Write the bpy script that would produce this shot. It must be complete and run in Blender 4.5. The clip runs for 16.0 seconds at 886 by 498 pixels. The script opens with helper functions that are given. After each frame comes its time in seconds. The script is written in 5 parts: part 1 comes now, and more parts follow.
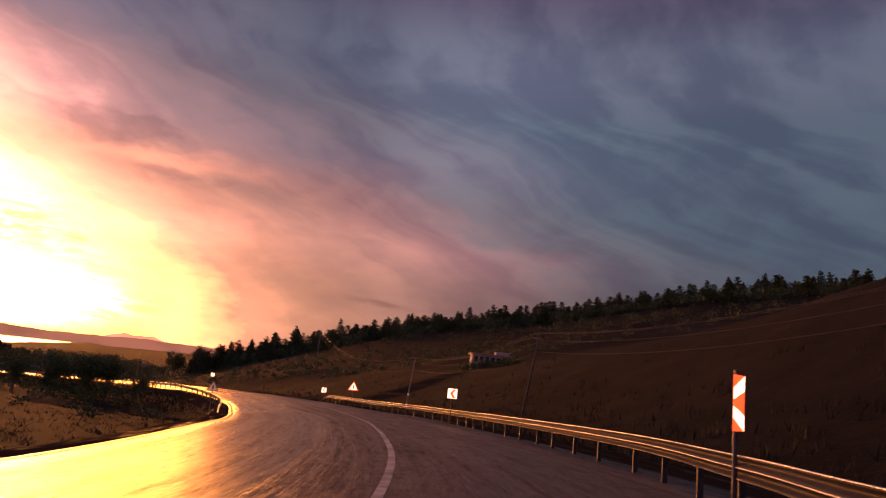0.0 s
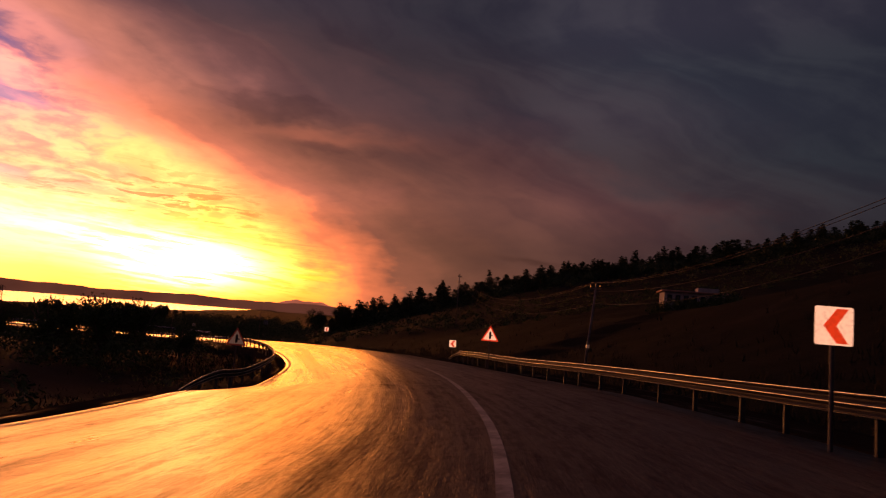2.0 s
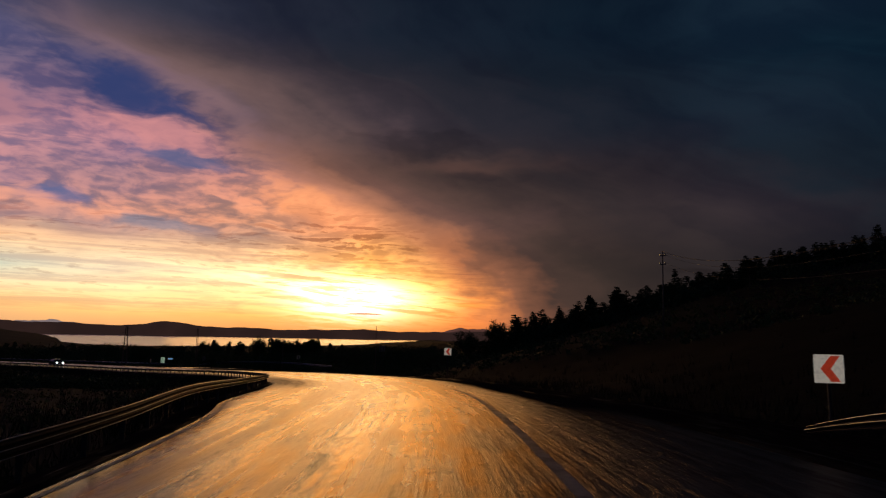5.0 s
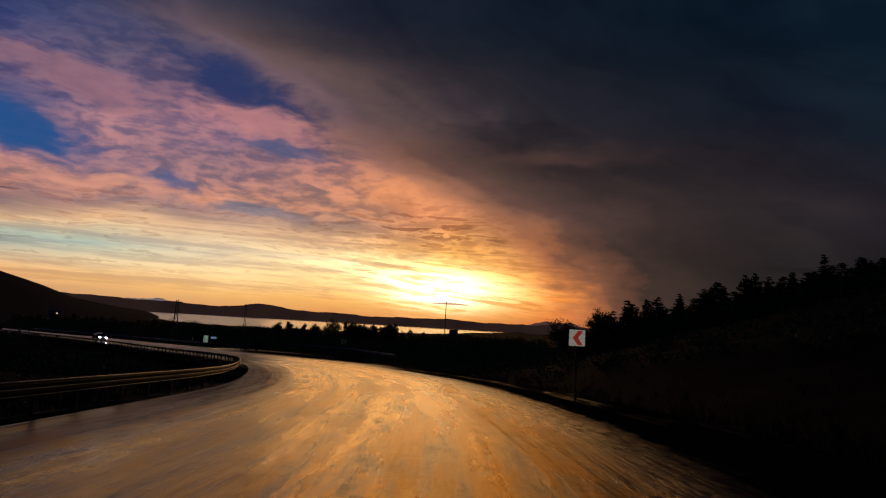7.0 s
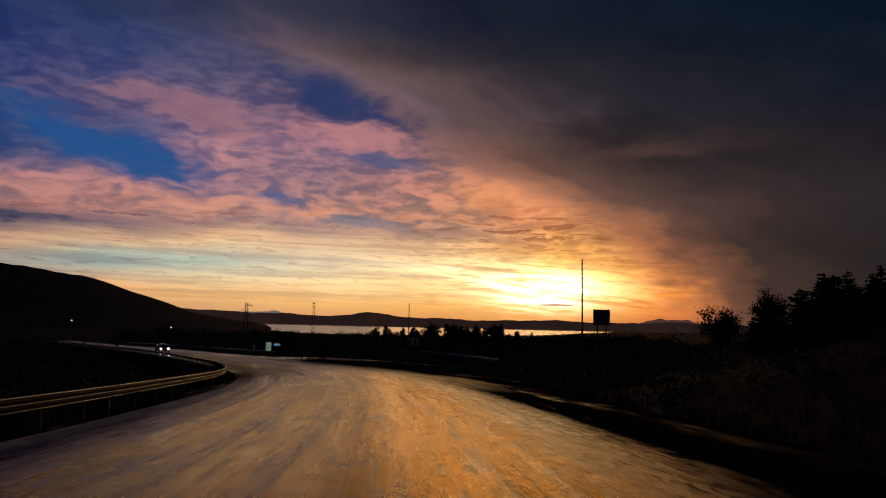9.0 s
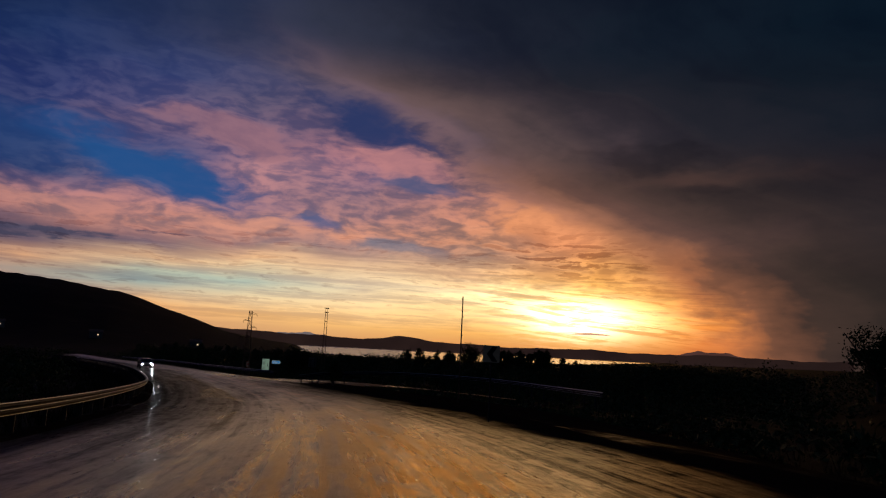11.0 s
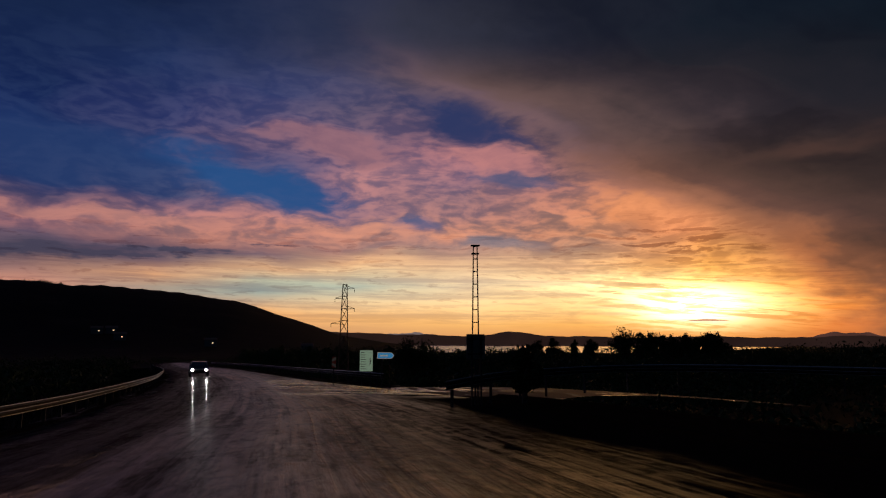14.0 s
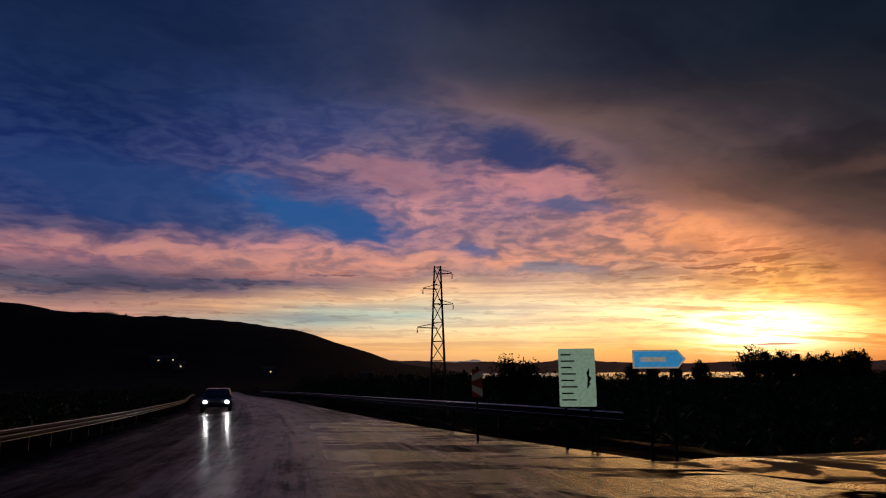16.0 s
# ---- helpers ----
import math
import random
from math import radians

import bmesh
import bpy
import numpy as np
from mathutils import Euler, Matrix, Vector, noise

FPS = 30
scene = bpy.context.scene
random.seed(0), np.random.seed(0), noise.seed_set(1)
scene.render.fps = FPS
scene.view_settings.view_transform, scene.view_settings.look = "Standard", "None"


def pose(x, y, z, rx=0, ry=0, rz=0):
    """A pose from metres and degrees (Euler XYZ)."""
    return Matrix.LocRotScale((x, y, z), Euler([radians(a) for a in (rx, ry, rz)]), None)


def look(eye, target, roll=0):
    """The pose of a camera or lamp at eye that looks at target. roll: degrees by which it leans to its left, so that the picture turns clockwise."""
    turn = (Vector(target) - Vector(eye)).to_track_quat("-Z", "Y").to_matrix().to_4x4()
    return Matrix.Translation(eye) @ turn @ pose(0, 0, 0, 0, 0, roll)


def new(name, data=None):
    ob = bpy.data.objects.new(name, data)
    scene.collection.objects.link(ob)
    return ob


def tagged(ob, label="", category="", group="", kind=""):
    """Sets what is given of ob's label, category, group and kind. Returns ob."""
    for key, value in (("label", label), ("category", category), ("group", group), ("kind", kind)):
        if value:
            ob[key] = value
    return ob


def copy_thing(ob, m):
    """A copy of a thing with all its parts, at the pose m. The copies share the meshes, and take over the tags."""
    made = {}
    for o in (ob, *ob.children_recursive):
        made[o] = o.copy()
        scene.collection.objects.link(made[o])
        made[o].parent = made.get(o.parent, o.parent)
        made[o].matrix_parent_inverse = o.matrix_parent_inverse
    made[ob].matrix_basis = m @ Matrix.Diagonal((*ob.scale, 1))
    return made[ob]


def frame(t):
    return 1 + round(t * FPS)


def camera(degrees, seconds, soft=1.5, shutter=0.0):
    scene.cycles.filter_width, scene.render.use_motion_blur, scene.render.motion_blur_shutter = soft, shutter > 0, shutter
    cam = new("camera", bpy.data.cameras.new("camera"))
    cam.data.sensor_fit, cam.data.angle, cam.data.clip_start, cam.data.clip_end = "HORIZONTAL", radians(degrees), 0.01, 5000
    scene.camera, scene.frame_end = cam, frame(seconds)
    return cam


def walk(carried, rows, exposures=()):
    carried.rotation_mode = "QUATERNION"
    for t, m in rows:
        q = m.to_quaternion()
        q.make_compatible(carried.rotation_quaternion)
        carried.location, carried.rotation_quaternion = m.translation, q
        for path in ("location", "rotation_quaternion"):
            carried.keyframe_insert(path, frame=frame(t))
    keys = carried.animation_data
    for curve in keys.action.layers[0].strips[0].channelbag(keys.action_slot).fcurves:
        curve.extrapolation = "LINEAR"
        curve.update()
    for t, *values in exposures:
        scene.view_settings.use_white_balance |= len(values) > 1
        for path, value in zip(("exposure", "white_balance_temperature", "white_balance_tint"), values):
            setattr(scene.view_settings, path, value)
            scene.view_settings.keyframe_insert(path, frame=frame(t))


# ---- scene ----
cam = camera(66.8, 16.0, soft=1.15, shutter=0.1)
# seconds, x, y, z, heading (left of +y), tilt up, lean
PATH = [
    (0.0, -0.00, -0.00, 1.30, 0.01, 10.84, 6.12),
    (0.5, 0.08, 6.60, 1.02, 2.67, 8.56, 4.19),
    (1.0, -0.20, 13.23, 0.75, 6.10, 7.00, 3.96),
    (1.5, -0.87, 19.89, 0.49, 8.54, 6.42, 3.44),
    (2.0, -1.83, 26.47, 0.21, 12.48, 6.19, 4.66),
    (2.5, -2.79, 32.68, -0.06, 15.08, 6.27, 4.15),
    (3.0, -3.93, 38.55, -0.31, 18.00, 6.92, 3.37),
    (3.3, -4.78, 41.96, -0.44, 19.62, 6.92, 3.39),
    (3.5, -5.40, 44.20, -0.52, 20.64, 7.06, 2.76),
    (3.7, -6.07, 46.43, -0.60, 21.38, 7.02, 1.47),
    (4.2, -8.07, 51.96, -0.73, 23.03, 7.11, 0.73),
    (4.7, -10.49, 57.47, -0.82, 24.83, 7.38, 0.99),
    (5.2, -13.20, 63.05, -0.90, 26.86, 7.67, 0.93),
    (5.8, -16.76, 69.89, -1.06, 29.31, 7.73, 1.05),
    (6.0, -17.96, 72.22, -1.14, 29.96, 7.64, 1.89),
    (6.2, -19.18, 74.55, -1.23, 30.95, 7.82, 2.64),
    (6.5, -21.06, 78.05, -1.38, 32.67, 7.88, 2.31),
    (7.0, -24.51, 83.81, -1.67, 33.50, 6.54, 3.36),
    (7.5, -28.21, 89.56, -1.94, 36.03, 5.66, 3.86),
    (8.0, -32.04, 95.02, -2.19, 38.65, 5.55, 2.22),
    (8.5, -35.83, 100.12, -2.46, 41.02, 6.10, 2.43),
    (9.0, -39.73, 104.76, -2.73, 42.26, 6.49, 1.28),
    (9.2, -41.35, 106.54, -2.84, 42.61, 6.54, 1.37),
    (9.7, -45.62, 110.80, -3.10, 43.51, 6.52, 1.48),
    (10.2, -50.13, 114.88, -3.36, 44.21, 6.64, 1.61),
    (10.7, -54.81, 118.84, -3.63, 44.76, 7.41, 2.16),
    (11.3, -60.60, 123.45, -3.94, 46.05, 10.00, 3.43),
    (11.4, -61.57, 124.20, -3.99, 46.46, 10.60, 3.41),
    (11.5, -62.54, 124.96, -4.05, 46.88, 11.22, 3.36),
    (12.0, -67.52, 128.58, -4.30, 48.93, 10.71, 1.74),
    (12.5, -72.70, 131.98, -4.55, 50.18, 9.49, 0.97),
    (13.0, -78.08, 135.19, -4.81, 51.60, 8.91, 1.21),
    (13.5, -83.65, 138.11, -5.06, 53.26, 8.22, 1.43),
    (14.0, -89.38, 140.80, -5.29, 54.01, 8.02, 0.20),
    (14.5, -95.20, 143.32, -5.51, 55.85, 8.14, 1.05),
    (15.0, -101.06, 145.66, -5.73, 58.07, 9.60, 4.76),
    (15.5, -106.84, 147.92, -5.94, 57.93, 10.62, 1.23),
    (16.0, -112.52, 150.33, -6.13, 58.75, 10.34, -0.37),
]
# seconds, stops, kelvin, tint
LIGHT = [(0.0, 3.95, 14000, 62), (0.5, 3.6, 14500, 70), (1.0, 3.05, 17000, 80), (1.5, 2.4, 17500, 84), (2.0, 1.85, 16500, 78), (2.5, 1.44, 13500, 66), (3.0, 1.1, 10200, 50),
         (3.5, 0.80, 8200, 36), (6.0, 0.18, 6600, 11), (7.0, 0.0, 6500, 11), (11.5, 0.0, 6500, 11), (13.5, 0.0, 6900, 14), (14.5, 0.0, 7000, 15), (15.3, 0.18, 7000, 15), (16.0, 0.2, 6700, 13)]
walk(cam, [(t, pose(x, y, z, 90 + p, 0, h) @ pose(0, 0, 0, 0, 0, r)) for t, x, y, z, h, p, r in PATH], LIGHT)

SUN_AZ, SUN_EL = 33.2, 3.2          # degrees left of +y, above the horizon


# ---- node helpers ----
def rgb(r, g, b):
    """Display colour 0..255 as linear light."""
    return tuple(((c / 255 + 0.055) / 1.055) ** 2.4 if c > 10 else c / 255 / 12.92 for c in (r, g, b)) + (1.0,)


class Val:
    """A number inside a node tree, with plain arithmetic."""
    tree = None

    def __init__(self, out):
        self.out = out

    @staticmethod
    def put(sock, v):
        if isinstance(v, Val):
            Val.tree.links.new(v.out, sock)
        else:
            sock.default_value = v

    @staticmethod
    def op(kind, *args, clamp=False):
        n = Val.tree.nodes.new("ShaderNodeMath")
        n.operation, n.use_clamp = kind, clamp
        for k, a in enumerate(args):
            Val.put(n.inputs[k], a)
        return Val(n.outputs[0])

    def __add__(self, o): return Val.op("ADD", self, o)
    def __radd__(self, o): return Val.op("ADD", self, o)
    def __sub__(self, o): return Val.op("SUBTRACT", self, o)
    def __rsub__(self, o): return Val.op("SUBTRACT", o, self)
    def __mul__(self, o): return Val.op("MULTIPLY", self, o)
    def __rmul__(self, o): return Val.op("MULTIPLY", self, o)
    def __truediv__(self, o): return Val.op("DIVIDE", self, o)


def step(v, a, b):
    n = Val.tree.nodes.new("ShaderNodeMapRange")
    n.interpolation_type = "SMOOTHERSTEP"
    for k, x in zip(("Value", "From Min", "From Max"), (v, a, b)):
        Val.put(n.inputs[k], x)
    return Val(n.outputs[0])


def ramp(v, stops, mode="EASE"):
    """A colour (or grey) ramp: stops of (place 0..1, colour)."""
    n = Val.tree.nodes.new("ShaderNodeValToRGB")
    n.color_ramp.interpolation = mode
    els = n.color_ramp.elements
    while len(els) < len(stops):
        els.new(0.5)
    for e, (p, c) in zip(els, stops):
        e.position = p
        e.color = c if isinstance(c, tuple) else (c, c, c, 1)
    Val.put(n.inputs[0], v)
    return Val(n.outputs[0])


def mix(a, b, f, kind="MIX"):
    n = Val.tree.nodes.new("ShaderNodeMix")
    n.data_type, n.blend_type = "RGBA", kind
    Val.put(n.inputs[0], f), Val.put(n.inputs[6], a), Val.put(n.inputs[7], b)
    return Val(n.outputs[2])


def vec(x, y, z=0.0):
    n = Val.tree.nodes.new("ShaderNodeCombineXYZ")
    for k, a in enumerate((x, y, z)):
        Val.put(n.inputs[k], a)
    return Val(n.outputs[0])


def split(v):
    n = Val.tree.nodes.new("ShaderNodeSeparateXYZ")
    Val.put(n.inputs[0], v)
    return [Val(o) for o in n.outputs]


def fog(v, scale=1.0, detail=4.0, rough=0.55, warp=0.0):
    n = Val.tree.nodes.new("ShaderNodeTexNoise")
    n.inputs["Scale"].default_value, n.inputs["Detail"].default_value = scale, detail
    n.inputs["Roughness"].default_value, n.inputs["Distortion"].default_value = rough, warp
    Val.put(n.inputs["Vector"], v)
    return Val(n.outputs[0])


def bell(u, v, cu, cv, su, sv):
    """A soft patch of the sky round (cu, cv)."""
    a, b = (u - cu) / su, (v - cv) / sv
    return Val.op("EXPONENT", (a * a + b * b) * -1.0)


# ---- world: clouded sunset sky ----
world = bpy.data.worlds.new("sunset_sky")
scene.world = world
world.use_nodes = True
Val.tree = world.node_tree
Val.tree.nodes.clear()
geo = Val.tree.nodes.new("ShaderNodeTexCoord")
dx, dy, dz = split(Val(geo.outputs["Generated"]))
az = Val.op("ARCTAN2", dx * -1.0, dy) * 57.2958      # degrees left of +y
el = Val.op("ARCSINE", dz, clamp=False) * 57.2958
high = step(el, 3.0, 14.0)
# cloud texture: broad billows, lumps, wisps, long low layers
n_soft = fog(vec(az * 0.09, el * 0.16, 2.0), 1.0, 5, 0.52, 0.6)
w_a = fog(vec(az * 0.13, el * 0.30, 11.0), 1.0, 4, 0.48) - 0.5
w_e = fog(vec(az * 0.15, el * 0.36, 14.0), 1.0, 4, 0.48) - 0.5
waz = az + w_a * (4.0 + high * 7.0)
wel = el + w_e * (0.8 + high * 3.6)
n_lump = fog(vec(waz * 0.34, wel * 0.85, 0.0), 1.0, 5, 0.52)
n_fine = fog(vec(az * 0.62 + w_a * 2.5, el * 1.9 + w_e * 2.0, 5.0), 1.0, 5, 0.50)
n_thin = fog(vec(az * 0.24, el * 2.2 + w_e * 2.0, 3.0), 1.0, 6, 0.60, 0.5)
n_layer = fog(vec(az * 0.050, (el - az * 0.008) * 1.5, 8.0), 1.0, 7, 0.62, 0.25)


def column(*stops):
    """The sky's colour from the horizon up: (degrees, r, g, b)."""
    return ramp((wel + 0.2) / 36.0, [((e + 0.2) / 36.0, rgb(*c)) for e, *c in stops], "LINEAR")


def on_to(a0, a1):
    """0 at one bearing, 1 at the next."""
    return Val.op("MULTIPLY_ADD", waz, 1.0 / (a1 - a0), -a0 / (a1 - a0), clamp=True)


# the open western sky, bearing by bearing
sky = column((0, 190, 104, 58), (1.5, 226, 128, 62), (3, 240, 148, 66), (4.5, 220, 136, 74), (6, 176, 112, 76), (8, 118, 84, 72), (12, 84, 67, 66), (20, 42, 42, 50), (30, 18, 24, 38))
sky = mix(sky, column((0, 232, 140, 70), (1.5, 250, 190, 96), (3, 255, 216, 128), (4.8, 252, 200, 106), (6.6, 236, 172, 98), (8.5, 224, 152, 98), (10.5, 222, 148, 104), (12, 178, 120, 98), (13.6, 106, 82, 82), (17, 72, 66, 74), (22, 40, 43, 55), (30, 22, 28, 42)), on_to(24, 33))
sky = mix(sky, column((0, 216, 138, 82), (1.6, 244, 180, 98), (3.2, 250, 212, 146), (5, 244, 216, 164), (6.5, 226, 184, 140), (7.8, 182, 144, 122), (9, 204, 146, 112), (11, 214, 146, 114), (12.6, 190, 130, 112), (14, 140, 104, 102), (17, 104, 84, 90), (20.5, 54, 54, 68), (27, 28, 34, 50)), on_to(33, 42))
sky = mix(sky, column((0, 212, 146, 96), (1.6, 240, 184, 112), (3.6, 242, 212, 162), (5, 222, 204, 172), (6.4, 218, 184, 148), (7.6, 184, 150, 132), (8.6, 176, 136, 128), (9.6, 204, 144, 122), (11.4, 164, 124, 126), (13.2, 146, 114, 128), (15.6, 172, 122, 130), (17.4, 116, 92, 112), (19.4, 70, 70, 100), (21.6, 92, 80, 94), (26, 42, 48, 68)), on_to(42, 52))
sky = mix(sky, column((0, 200, 144, 104), (2, 236, 184, 120), (3.6, 216, 196, 160), (4.8, 164, 180, 170), (5.8, 202, 188, 158), (6.9, 234, 188, 142), (8.1, 164, 128, 122), (9.3, 210, 148, 124), (11, 164, 124, 130), (12.6, 176, 129, 133), (14.4, 184, 133, 136), (16.4, 152, 112, 126), (19, 112, 94, 115), (22, 76, 75, 104), (26, 46, 53, 78)), on_to(52, 61))
sky = mix(sky, column((0, 196, 140, 104), (2.4, 226, 172, 116), (4.0, 148, 164, 160), (5.0, 174, 180, 162), (6.0, 230, 188, 144), (7.2, 124, 105, 116), (8.5, 200, 138, 120), (10, 186, 132, 128), (11.6, 110, 104, 132), (14.6, 84, 86, 124), (16.4, 122, 97, 120), (18.4, 100, 88, 120), (20.5, 70, 74, 112), (25, 38, 48, 78)), on_to(61, 69))
sky = mix(sky, column((0, 190, 138, 112), (4.4, 158, 148, 138), (5.4, 220, 168, 128), (6.4, 134, 112, 120), (7.4, 88, 83, 104), (8.6, 194, 136, 122), (10.2, 184, 130, 128), (12, 66, 78, 116), (14.4, 44, 70, 118), (16.4, 76, 76, 114), (18.4, 68, 71, 112), (21, 42, 57, 97), (27, 25, 37, 67)), on_to(69, 77))
sky = mix(sky, column((0, 190, 136, 116), (4.4, 202, 146, 127), (5.4, 158, 122, 118), (6.6, 78, 77, 97), (7.8, 110, 92, 110), (9.2, 176, 121, 122), (10.6, 92, 82, 108), (12.4, 46, 62, 106), (16, 37, 56, 101), (20, 30, 46, 84), (27, 21, 36, 66)), on_to(77, 86))
# lit and shaded sides of the lumps
lump = step(n_lump * 0.6 + n_fine * 0.4, 0.36, 0.64)
body = step(el, 6.5, 9.5) * step(waz, 33.0, 46.0) * (1.0 - step(el, 17.0, 26.0) * 0.75)
sky = mix(sky, mix((0.46, 0.58, 0.82, 1), (1.10, 1.04, 1.04, 1), lump), body, "MULTIPLY")
sky = mix(sky, (0.78, 0.92, 1.0, 1), step(el, 13.0, 18.0) * step(az, 52.0, 66.0), "MULTIPLY")
# blue gaps between them
gap = n_lump * 0.55 + n_soft * 0.25 + n_fine * 0.20 - 0.5


def hole(a, e, sa, se, slope, colour, much):
    global sky
    m = bell(waz, wel - (waz - a) * slope, a, e, sa, se)
    sky = mix(sky, rgb(*colour), step(m - gap * 1.3, 0.10, 0.95) * step(m, 0.0, 0.08) * much)


hole(69.5, 12.9, 8.0, 2.1, 0.20, (34, 80, 136), 0.95)
hole(84.0, 14.0, 9.0, 2.6, 0.05, (34, 60, 108), 0.7)
hole(51.5, 18.6, 5.6, 1.5, 0.22, (42, 55, 98), 0.95)
hole(48.0, 13.9, 4.5, 0.9, 0.10, (78, 88, 126), 0.7)
hole(57.2, 9.9, 3.0, 0.8, 0.00, (74, 92, 136), 0.75)
hole(49.5, 8.5, 4.0, 0.6, 0.05, (128, 124, 136), 0.7)


def puff(a, e, sa, se, slope, colour, much):
    global sky
    m = bell(waz, wel - (waz - a) * slope, a, e, sa, se)
    sky = mix(sky, rgb(*colour), step(m + gap * 1.6, 0.15, 0.95) * step(m, 0.0, 0.08) * much)


puff(53.6, 9.0, 2.2, 0.7, 0.0, (228, 156, 124), 0.8)
puff(60.5, 9.6, 3.6, 0.8, 0.0, (216, 150, 128), 0.7)
puff(49.5, 15.6, 6.0, 1.1, 0.15, (190, 128, 128), 0.7)
puff(63.5, 16.6, 6.0, 1.4, 0.12, (150, 108, 120), 0.7)
puff(36.5, 10.6, 5.5, 1.4, 0.18, (232, 152, 104), 0.75)
puff(80.0, 9.4, 12.0, 0.7, 0.02, (192, 134, 124), 0.6)
# long grey bars and bright streaks low in the west
low = step(el, 0.8, 2.6) * step(el * -1.0, -9.5, -6.0)
sky = mix(sky, mix((0.84, 0.80, 0.84, 1), (1.26, 1.22, 1.12, 1), step(n_layer * 0.7 + n_thin * 0.3, 0.40, 0.58)), low * 0.9, "MULTIPLY")
bar = bell(az, wel - (az - 80.0) * -0.06, 80.0, 6.9, 15.0, 0.95)
sky = mix(sky, rgb(74, 72, 93), step(bar + (n_layer - 0.5) * 2.2 + (n_fine - 0.5) * 1.4, 0.50, 0.95) * 0.9)
thread = step(n_thin * 0.7 + n_fine * 0.3, 0.53, 0.60)
sky = mix(sky, (0.66, 0.60, 0.64, 1), thread * step(el, 1.6, 4.0) * step(el * -1.0, -10.5, -8.0) * 0.7, "MULTIPLY")
sky = mix(sky, (0.66, 0.68, 0.76, 1), bell(az, el, 83.0, 6.0, 11.0, 2.6) * 0.8, "MULTIPLY")
# ripples over the sun
rip = bell(az, el, 34.5, 8.0, 7.5, 2.6)
sky = mix(sky, (0.52, 0.46, 0.48, 1), step(n_thin * 0.55 + n_fine * 0.45, 0.50, 0.57) * rip * 0.9, "MULTIPLY")
billow = step(n_lump * 0.45 + n_thin * 0.25 + n_fine * 0.30, 0.40, 0.58)
sky = mix(sky, mix((0.76, 0.68, 0.68, 1), (1.26, 1.20, 1.10, 1), billow), bell(az, el, 33.0, 7.0, 13.0, 4.5) * 0.9, "MULTIPLY")
# the veiled sun
slant = el - (az - SUN_AZ) * 0.10
n_ray = fog(vec(az * 0.12, slant * 1.7, 21.0), 1.0, 7, 0.62, 0.5)
rays = step(n_ray * 0.65 + n_thin * 0.35, 0.42, 0.54)
sky = mix(sky, (2.2, 1.9, 1.3, 1), bell(az, el, SUN_AZ + 0.4, SUN_EL - 0.2, 3.8, 1.4) * (0.30 + rays * 0.90), "ADD")
sky = mix(sky, (1.05, 0.86, 0.44, 1), bell(az, slant, SUN_AZ + 2.6, SUN_EL + 0.5, 7.5, 1.25) * (0.05 + rays * 0.95), "ADD")
sky = mix(sky, (0.40, 0.20, 0.03, 1), bell(az, slant, SUN_AZ - 4.0, SUN_EL + 0.9, 5.0, 2.0) * (0.10 + rays * 0.90), "ADD")
sliver = bell(az, el + (az - 32.6) * (az - 32.6) * 0.05 + (n_fine - 0.5) * 0.25, 32.6, 1.95, 1.5, 0.085)
sky = mix(sky, (0.28, 0.22, 0.26, 1), step(sliver, 0.15, 0.5), "MULTIPLY")
# the great dark cloud to the north, under an arched edge
edge = ramp(el / 60.0, [(0.0, 0.215), (0.042, 0.22), (0.083, 0.24), (0.12, 0.265), (0.133, 0.28), (0.172, 0.318), (0.20, 0.358), (0.222, 0.395), (0.242, 0.42), (0.28, 0.45), (0.308, 0.475), (0.33, 0.497),
                         (0.352, 0.535), (0.37, 0.58), (0.42, 0.62), (0.50, 0.64)], "LINEAR") * 100.0
inside = edge - az + w_a * 9.0 + (n_lump - 0.5) * 3.0 + (n_fine - 0.5) * 1.5
n_band = fog(vec((edge - az) * 0.15 + w_a * 0.9, el * 0.07 + w_e * 0.4, 31.0), 1.0, 5, 0.5)
depth = (inside + (n_soft - 0.5) * 10.0 + (n_band - 0.5) * 14.0) / 70.0


def inward(*stops):
    return ramp(depth, [(d / 70.0, rgb(*c)) for d, *c in stops], "LINEAR")


cloud = inward((0, 196, 118, 72), (3, 122, 80, 60), (7, 60, 47, 43), (13, 42, 36, 35), (20, 32, 29, 31), (28, 20, 20, 25), (42, 8, 16, 24), (60, 4, 17, 26))
cloud = mix(cloud, inward((0, 164, 110, 84), (4, 114, 81, 70), (9, 84, 63, 58), (15, 62, 50, 48), (22, 46, 40, 42), (32, 31, 28, 34), (44, 13, 21, 30), (60, 5, 21, 32)), step(el, 5.0, 12.0))
cloud = mix(cloud, inward((0, 106, 87, 92), (4, 102, 82, 82), (10, 82, 67, 69), (16, 60, 53, 58), (26, 35, 36, 45), (40, 16, 25, 36), (60, 6, 22, 34)), step(el, 13.0, 19.0))
cloud = mix(cloud, inward((0, 52, 55, 75), (8, 44, 48, 64), (20, 31, 36, 50), (34, 19, 29, 42), (50, 10, 24, 37)), step(el, 20.5, 26.0))
cloud = mix(cloud, inward((0, 26, 35, 58), (10, 24, 31, 50), (30, 15, 22, 37), (50, 9, 16, 29)), step(el, 26.0, 33.0))
